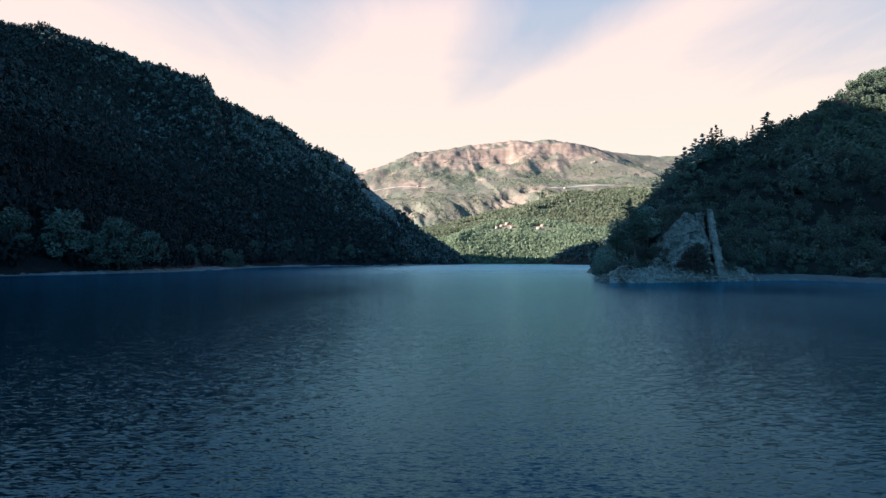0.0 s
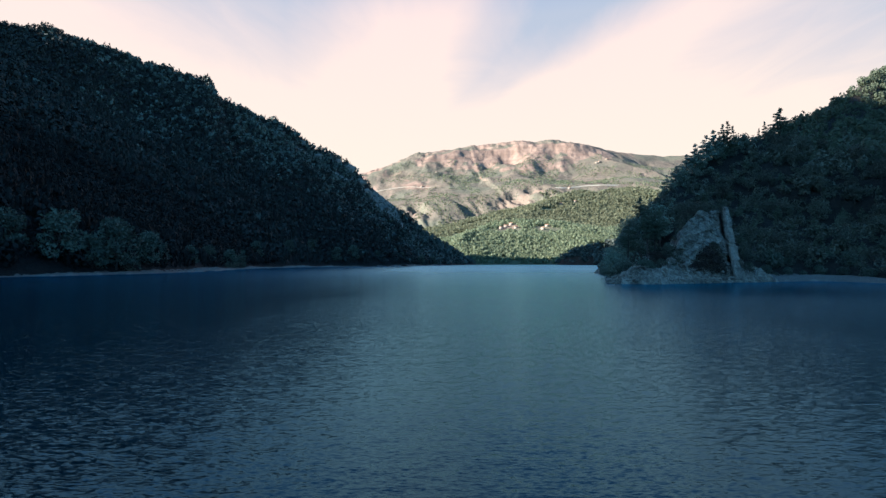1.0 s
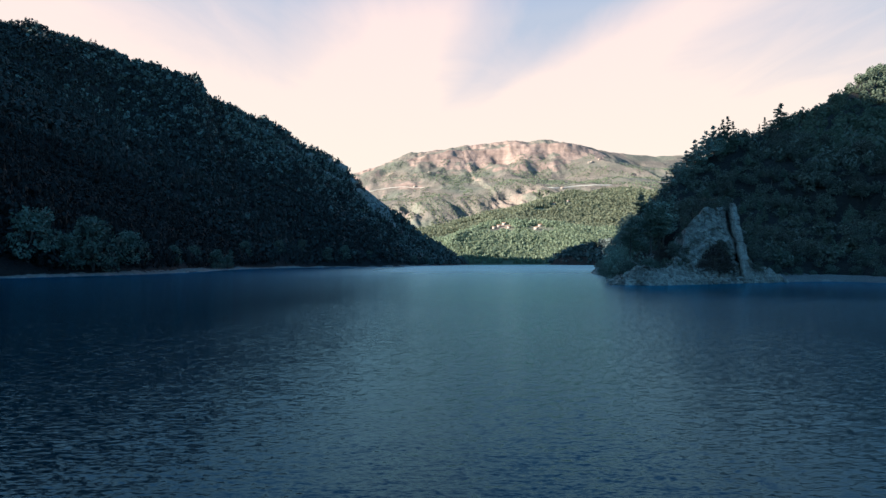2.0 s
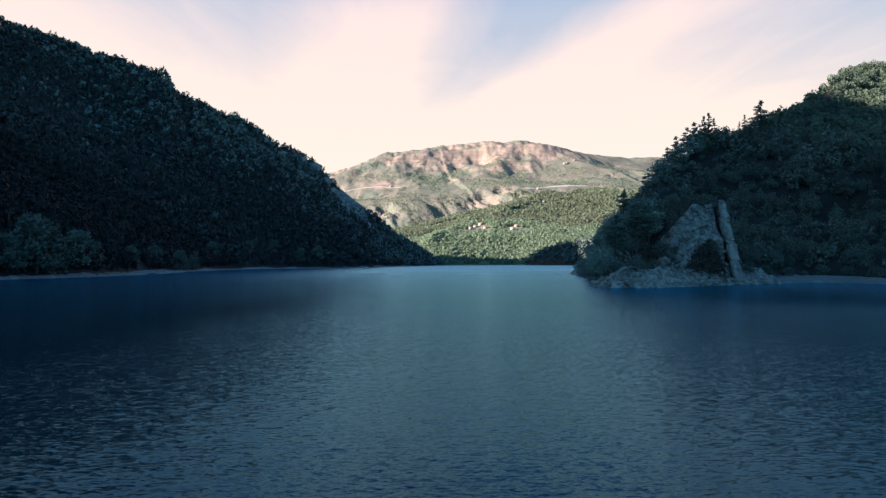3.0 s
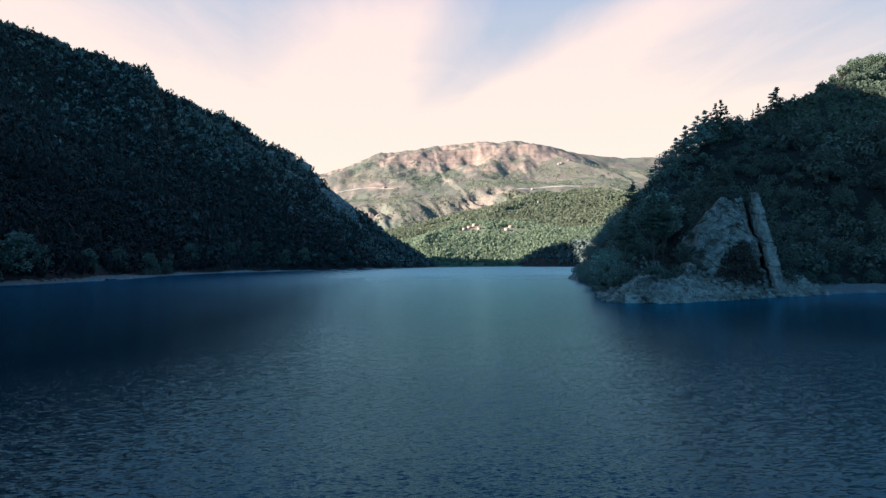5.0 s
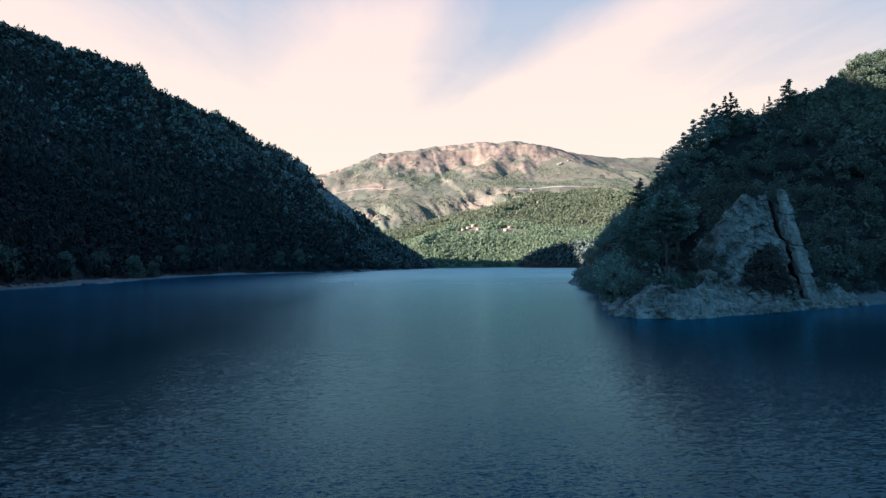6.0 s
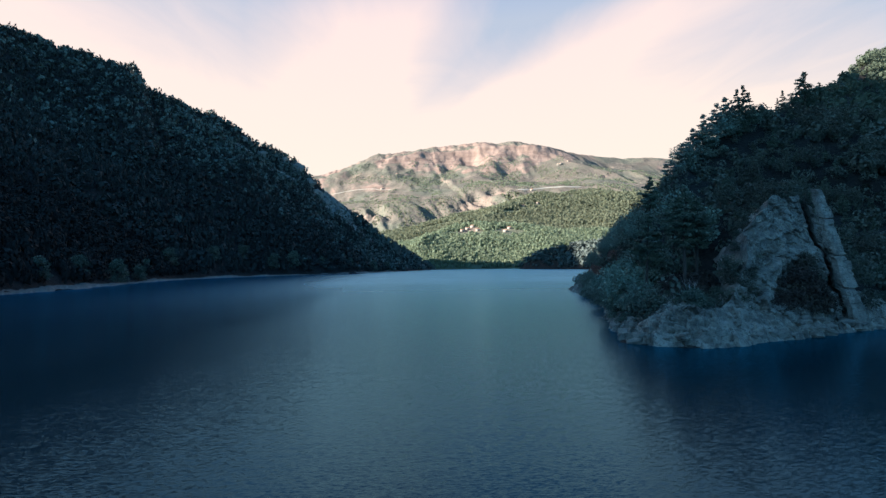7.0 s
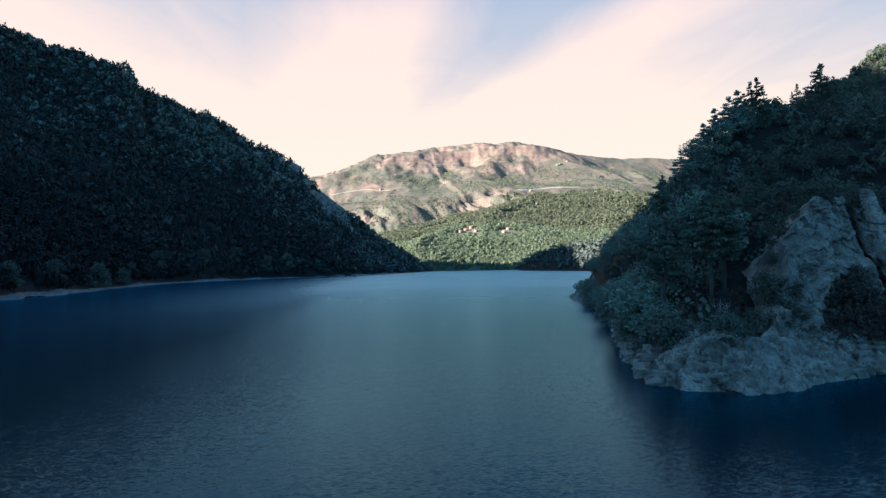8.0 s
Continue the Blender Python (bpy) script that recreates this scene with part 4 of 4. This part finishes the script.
slope = headland_places(1, 4.6, lambda x, y: back_from_shore(x, y) > (24 if y > 258 and x < 125 else 12 if y > 195 and x < 110 else 9) and not on_cliff(x, y) and clear_of_crest(x, y) and (x < 190 and y < 330), 6.5, 10.0, 270)
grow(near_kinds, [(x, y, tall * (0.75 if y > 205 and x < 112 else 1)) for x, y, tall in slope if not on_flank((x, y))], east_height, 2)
# flank trees carry the haze-lightened leaf colours, the rest the darker ones
flank_kinds = [(broadleaf("oak_tree", 205 + k, 9, 8.0, 1100, 0.33, SHORE_LEAF, "green oak on the open flank of the headland, leaf colour lightened for haze", "tree", GROUP), 9) for k in range(2)]
flank_kinds += [(pine("pine_tree", 211 + k, 12, 7.0, 1100, 0.4, "pine with level tiers on the open flank, needle colour lightened for haze", GROUP, 0.2, 0.3, "pine tree", FLANK_LEAF), 12) for k in range(4)]
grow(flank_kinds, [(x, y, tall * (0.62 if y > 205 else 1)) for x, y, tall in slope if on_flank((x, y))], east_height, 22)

# the ridge pines that stand out against the sky
crest = [(pine("pine_tree", 121, 13, 8.5, 4200, 0.26, "tall dark pine with level tiers standing out on the ridge", GROUP, 0.2, 0.22), 13)]
grow(crest, CREST_PINES, east_height, 3)
spires = [(pine("pine_tree", 125, 12, 5.0, 4600, 0.19, "slim pointed dark conifer on the ridge", GROUP, 0.08, 0.5), 12)]
grow(spires, CREST_SPIRES, east_height, 4)
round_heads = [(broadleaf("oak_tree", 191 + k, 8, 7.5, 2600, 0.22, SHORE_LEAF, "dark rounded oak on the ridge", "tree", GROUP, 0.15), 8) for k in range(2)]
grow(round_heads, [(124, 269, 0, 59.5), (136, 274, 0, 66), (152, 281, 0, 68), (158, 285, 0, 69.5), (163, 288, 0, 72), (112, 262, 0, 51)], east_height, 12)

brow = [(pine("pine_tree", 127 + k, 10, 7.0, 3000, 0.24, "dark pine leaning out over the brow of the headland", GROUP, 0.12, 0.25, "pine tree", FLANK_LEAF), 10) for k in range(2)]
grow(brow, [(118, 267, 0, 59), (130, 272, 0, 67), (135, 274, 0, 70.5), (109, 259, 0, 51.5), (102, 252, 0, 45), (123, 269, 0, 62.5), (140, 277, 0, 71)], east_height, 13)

# bare-stemmed pines behind the rocky tip
tall_pines = [(pine("pine_tree", 131 + k, 17, 7.5, 4200, 0.27, "tall pine with a bare grey trunk behind the rocky shore", GROUP, 0.45, 0.25), 17) for k in range(2)]
grow(tall_pines, [(60, 166, 17), (63, 168, 15), (56, 171, 15), (66, 181, 14), (62, 192, 12), (70, 200, 12.5), (68, 176, 13)], east_height, 5)
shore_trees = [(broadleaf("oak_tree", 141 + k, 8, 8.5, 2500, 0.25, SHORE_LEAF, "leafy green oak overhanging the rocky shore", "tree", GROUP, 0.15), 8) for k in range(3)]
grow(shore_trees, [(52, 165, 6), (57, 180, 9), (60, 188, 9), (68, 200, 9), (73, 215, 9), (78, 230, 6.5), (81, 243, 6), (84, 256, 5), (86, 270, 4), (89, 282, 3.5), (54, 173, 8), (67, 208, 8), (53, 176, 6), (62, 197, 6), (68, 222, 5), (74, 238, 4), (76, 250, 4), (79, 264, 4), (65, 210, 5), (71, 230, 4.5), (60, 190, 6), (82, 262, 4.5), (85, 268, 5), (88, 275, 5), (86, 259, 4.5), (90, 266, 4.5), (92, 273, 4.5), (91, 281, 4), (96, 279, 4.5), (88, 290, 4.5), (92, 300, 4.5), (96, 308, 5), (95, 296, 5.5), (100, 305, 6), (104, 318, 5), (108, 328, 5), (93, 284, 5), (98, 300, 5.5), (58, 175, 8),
                   (67, 220, 5.9), (69, 227, 5.6), (71, 234, 5.6), (73, 240, 5.3), (74.5, 246, 5), (76, 252, 5), (77.5, 258, 4.9), (79, 266, 4.9), (80.5, 274, 4.8), (82, 284, 4.5), (84, 292, 4.2), (86, 300, 4.2), (63.5, 213, 5.6), (61, 203, 5.6), (70, 240, 4.2), (72.5, 248, 4.2), (66, 216, 6), (70, 232, 6), (75, 256, 5.5), (63, 206, 6)], east_height, 6)

SHRUBS = "shrubs on the rocky shore"
shrubs = [(broadleaf("shrub", 151 + k, 2.6, 3.6, 1500, 0.14, WILLOW_LEAF, "low grey-green shrub growing among the rocks", "shrub", SHRUBS, 0.05), 2.6) for k in range(3)]
grow(shrubs, [(55, 155, 3.6), (57.5, 157, 2.4), (63, 158, 2.6), (51, 158, 2.5), (68, 160, 2.2), (50, 165, 2.6), (54, 178, 2.5), (98, 170, 2.8), (104, 175, 3), (110, 178, 3), (125, 172, 3.4), (128, 150, 3.4), (130, 160, 3), (93, 166, 1.8), (101, 170, 1.5), (106, 172, 1.9), (112, 174, 1.6), (117, 174, 2.1), (121, 169, 1.7), (123, 162, 3.2), (124, 152, 1.9), (124, 143, 2.3), (125, 133, 1.8), (126, 122, 2.4), (128, 112, 2)], east_height, 7)

# shrubs on the ledges of the cliff: place, height of the ledge, own height
LEDGES = [(69.5, 158.3, 2.8, 1.6), (72, 159.2, 3.0, 1.9), (73.6, 159.6, 3.0, 2.3), (75.2, 159.9, 3.2, 2.7), (76.8, 160.3, 3.2, 2.8), (78.4, 160.8, 3.2, 2.5), (79.8, 161.2, 3.0, 2.2), (81, 161.4, 2.8, 1.7), (75.6, 161.4, 5.0, 2.2), (77.6, 162, 5.3, 2.5), (79.4, 162.4, 5.4, 2.2), (78.2, 163.2, 7.6, 1.9), (67.6, 158.6, 4.4, 1.5)]
CREST = [(63, 157.5, 3.0, 3.6), (65.5, 158.6, 4.8, 3.2), (60, 157.8, 2.4, 3.2), (67, 160.5, 8.0, 2.8), (64.5, 161, 8.2, 3.4), (79, 164, 9.8, 2.4), (72, 162.5, 8.3, 2.2), (70, 163, 10.2, 2.0), (75, 165, 12.6, 1.6), (80.4, 163, 7.3, 1.8), (76.6, 163, 7.4, 2.0), (74, 160.4, 5.2, 1.5), (80.2, 164.6, 10.5, 1.5), (64, 160, 7.5, 3), (62, 160, 4, 3.4), (66, 163, 9.5, 3), (68, 165, 12.5, 3.5), (72, 169, 16.5, 3.5), (75, 170, 19, 4), (79, 171, 20.5, 4), (82, 172, 21, 4.5), (70, 167.5, 14.5, 3.5),
         (86, 173, 20, 5), (89, 167, 7, 4), (91, 169, 6.5, 5), (89, 163, 3.5, 3)]


def on_ledge(ledges):
    return lambda X, Y: np.array([next(z for x, y, z, _ in ledges if x == X[0] and y == Y[0])])


ledge_shrubs = [(broadleaf("shrub", 171 + k, 3.6, 4.2, 1300, 0.175, RUSSET_LEAF, "dark russet shrub growing on a cliff ledge", "shrub", "shrubs on the cliff", 0.05), 3.6) for k in range(3)]
grow(ledge_shrubs, [(x, y, tall * 1.7) for x, y, _, tall in LEDGES], on_ledge(LEDGES), 9)
base_shrubs = [(broadleaf("shrub", 201 + k, 3.2, 4.2, 1300, 0.17, RUSSET_LEAF, "dark russet undergrowth beneath the shore pines", "shrub", SHRUBS, 0.05), 3.2) for k in range(2)]
grow(base_shrubs, [(51, 159, 2.6), (55.5, 161, 3.2), (59.5, 161, 3), (61, 164, 3.4), (57, 165, 3.6), (64, 166, 3.6), (52, 168, 3)], east_height, 14)
crest_shrubs = [(broadleaf("shrub", 181 + k, 3.6, 4.4, 1300, 0.175, OAK_LEAF, "dark green shrub rooted in the cliff's cracks", "shrub", "shrubs on the cliff", 0.05), 3.6) for k in range(3)]
grow(crest_shrubs, [(x, y, tall) for x, y, _, tall in CREST], on_ledge(CREST), 10)

# ---- trees along the far-side beach ----
WEST = "trees along the wooded beach"
beach_trees = [(broadleaf("willow_tree", 161 + k, 18, 15, 1900, 0.68, WILLOW_LEAF, "pale grey-green willow at the water's edge", "tree", WEST, 0.03), 20) for k in range(4)]
grow(beach_trees, [(-196, 243, 20), (-184, 254, 27), (-176, 268, 14), (-171, 279, 22), (-168, 300, 20), (-170, 318, 15), (-177, 371, 14), (-186, 420, 16), (-190, 470, 20), (-201, 520, 15), (-215, 560, 13),
                   (-221, 620, 16), (-205, 690, 15), (-190, 745, 20), (-160, 772, 22), (-140, 800, 18), (-110, 845, 16), (-75, 890, 17), (-45, 960, 15), (-25, 1020, 14), (-203, 205, 15), (-212, 170, 17)], west_height, 8)


# ---- stones of the rocky shore ----
def stone_mesh(seed):
    rng = np.random.default_rng(seed)
    bm = bmesh.new()
    bmesh.ops.create_cube(bm, size=1.0)
    bmesh.ops.bevel(bm, geom=bm.edges[:], offset=0.16, segments=1, affect="EDGES")
    for v in bm.verts:
        v.co += Vector(rng.uniform(-0.1, 0.1, 3))
    me = bpy.data.meshes.new("stone")
    bm.to_mesh(me)
    bm.free()
    me.materials.append(ROCK)
    return me


def shore_stones():
    rng = np.random.default_rng(44)
    meshes = [stone_mesh(s) for s in range(8)]
    parent = bpy.data.objects["rocky_shore"]
    s, x, y, nx, ny = along([(72, 242), (56, 185), (43, 151), (50, 145), (62, 149), (83, 158), (97, 164)], 0.5)
    for k in range(290):
        i = int(rng.integers(0, len(s)))
        v = rng.uniform(-0.3, 6.5)
        px, py = x[i] + nx[i] * v, y[i] + ny[i] * v
        ob = new("stone", meshes[k % 8])
        size = rng.uniform(0.5, 1.7) * (1.25 if v < 2 else 0.9)
        ob.parent = parent
        ob.matrix_basis = Matrix.LocRotScale((px, py, 0.1 + 3.1 * float(smooth(v, -1.2, 6.0)) + rng.uniform(-0.25, 0.1)), Euler(rng.uniform(-0.35, 0.35, 3) + np.array([0, 0, rng.uniform(0, 6.283)])),
                                             (size * rng.uniform(0.9, 1.6), size, size * rng.uniform(0.5, 0.8)))


shore_stones()


# ---- bare grey twigs among the shore rocks ----
def dead_shrub(seed, tall):
    rng = np.random.default_rng(seed)
    thing = tagged(new("dead_shrub"), "leafless pale grey shrub standing among the shore rocks", "shrub", "dead shrubs on the shore")
    for k in range(9):
        a, lean = k * 2.4, rng.uniform(0.15, 0.55)
        tip = np.array([math.cos(a) * lean * tall, math.sin(a) * lean * tall, tall * rng.uniform(0.7, 1.0)])
        stem = bend(rng, (0, 0, -0.2), tip, 6, 0.04)
        twigs = [tube(stem, np.linspace(0.045, 0.012, 6), 5)]
        for q in (2, 3, 4):
            side = stem[q] + rng.normal(size=3) * 0.22 * tall + (0, 0, 0.15 * tall)
            twigs.append(tube(bend(rng, stem[q], side, 3, 0.05), (0.02, 0.014, 0.007), 4))
        mesh_object("branch", *joined(twigs), DRY_WOOD, thing)
    return thing


grow([(dead_shrub(301, 3.0), 3.0)], [(57.5, 159, 3.4), (66, 158.5, 2.2), (53, 157, 2.2), (61.5, 157.5, 2.0)], east_height, 21, 0.0)


# ---- crags under the crest of the hill ----
def crag(seed):
    bm = bmesh.new()
    bmesh.ops.create_icosphere(bm, subdivisions=3, radius=1.0)
    for v in bm.verts:
        p = v.co * 1.4 + Vector((seed * 7.1, 0, 0))
        v.co *= 1 + 0.5 * noise.noise(p) + 0.25 * noise.noise(p * 2.7) - 0.2 * abs(noise.noise(p * 5))
    me = bpy.data.meshes.new("crag")
    bm.to_mesh(me)
    bm.free()
    me.materials.append(CRAG)
    return tagged(new("crag", me), "pale limestone crag breaking through the wooded crest", "rock", "crags on the crest")


def crags():
    rng = np.random.default_rng(88)
    kinds = [crag(k) for k in range(3)]
    places = [(-262, 1262, 17), (-240, 1278, 20), (-215, 1284, 22), (-196, 1288, 20), (-178, 1290, 17), (-150, 1292, 13), (-300, 1222, 16), (-330, 1205, 12), 
              (-225, 1240, 12), (-188, 1255, 12), (-165, 1262, 10), (-60, 1180, 9), (-370, 1160, 12)]
    for k, (x, y, r) in enumerate(places):
        z = float(west_height(np.array([x * 1.0]), np.array([y * 1.0]))[0])
        m = Matrix.LocRotScale((x, y, z - 0.5 * r), Euler((0.5, 0.1, rng.uniform(0, 6))), (r, r * 0.75, r * rng.uniform(0.55, 0.8)))
        if k < 3:
            kinds[k].matrix_basis = m
        else:
            copy_thing(kinds[k % 3], m @ Matrix.Diagonal((*(1 / c for c in kinds[k % 3].scale), 1)))


crags()


# ---- far roads and houses ----
def box(x0, x1, y0, y1, z0, z1):
    v = np.array([(x, y, z) for z in (z0, z1) for x, y in ((x0, y0), (x1, y0), (x1, y1), (x0, y1))], float)
    f = np.array([(3, 2, 1, 0), (4, 5, 6, 7), (0, 1, 5, 4), (1, 2, 6, 5), (2, 3, 7, 6), (3, 0, 4, 7)])
    return v, f


def road(line, wide, wall, label):
    """A road along the slope with its retaining wall on the valley side."""
    _, x, y, nx, ny = along(line, 12)
    z = north_height(x, y)
    z = np.convolve(np.pad(z, 4, mode="edge"), np.ones(9) / 9, "valid") + 3.0
    rows = [np.stack([x - nx * wide / 2, y - ny * wide / 2, z - wall], -1), np.stack([x - nx * wide / 2, y - ny * wide / 2, z], -1),
            np.stack([x + nx * wide / 2, y + ny * wide / 2, z], -1), np.stack([x + nx * wide / 2, y + ny * wide / 2, z - wall], -1)]
    tagged(mesh_object("road", np.concatenate(rows), grid_faces(len(x), 4), ROAD), label, "road", kind="structure")


def house(x, y, wide, deep, tall, turn):
    thing = tagged(new("house"), "small pale plastered house with a tiled roof among trees", "house", "houses on the far slope")
    mesh_object("wall", *box(-wide / 2, wide / 2, -deep / 2, deep / 2, -4, tall), PLASTER, thing)
    e, r = 0.6, deep * 0.28
    v = np.array([(-wide / 2 - e, -deep / 2 - e, tall), (wide / 2 + e, -deep / 2 - e, tall), (wide / 2 + e, deep / 2 + e, tall), (-wide / 2 - e, deep / 2 + e, tall), (-wide / 2 - e, 0, tall + r), (wide / 2 + e, 0, tall + r)])
    f = np.array([(0, 1, 5, 4), (2, 3, 4, 5), (0, 4, 3, 3), (1, 2, 5, 5), (3, 2, 1, 0)])
    bm = bmesh.new()
    corners = [bm.verts.new(c) for c in v]
    for q in f:
        bm.faces.new([corners[i] for i in dict.fromkeys(q)])
    me = bpy.data.meshes.new("roof")
    bm.to_mesh(me)
    bm.free()
    me.materials.append(TILE)
    roof = new("roof", me)
    roof.parent = thing
    z = float(north_height(np.array([x]), np.array([y]))[0])
    thing.matrix_basis = pose(x, y, z + 1, 0, 0, turn)


road(ROAD_LINE, 9, 9, "pale road with a retaining wall along the far slope")
road([(-480, 3440), (-307, 3410), (-176, 3362), (-90, 3330)], 6, 3, "pale road along the bench under the mountain")
town = np.random.default_rng(77)
for hx, hy in HAMLET:
    big = 0.9 if hy < 2500 else 1.1
    house(hx, hy, town.uniform(11, 17) * big, town.uniform(8, 11) * big, town.uniform(4.5, 7) * big, town.uniform(-30, 30))
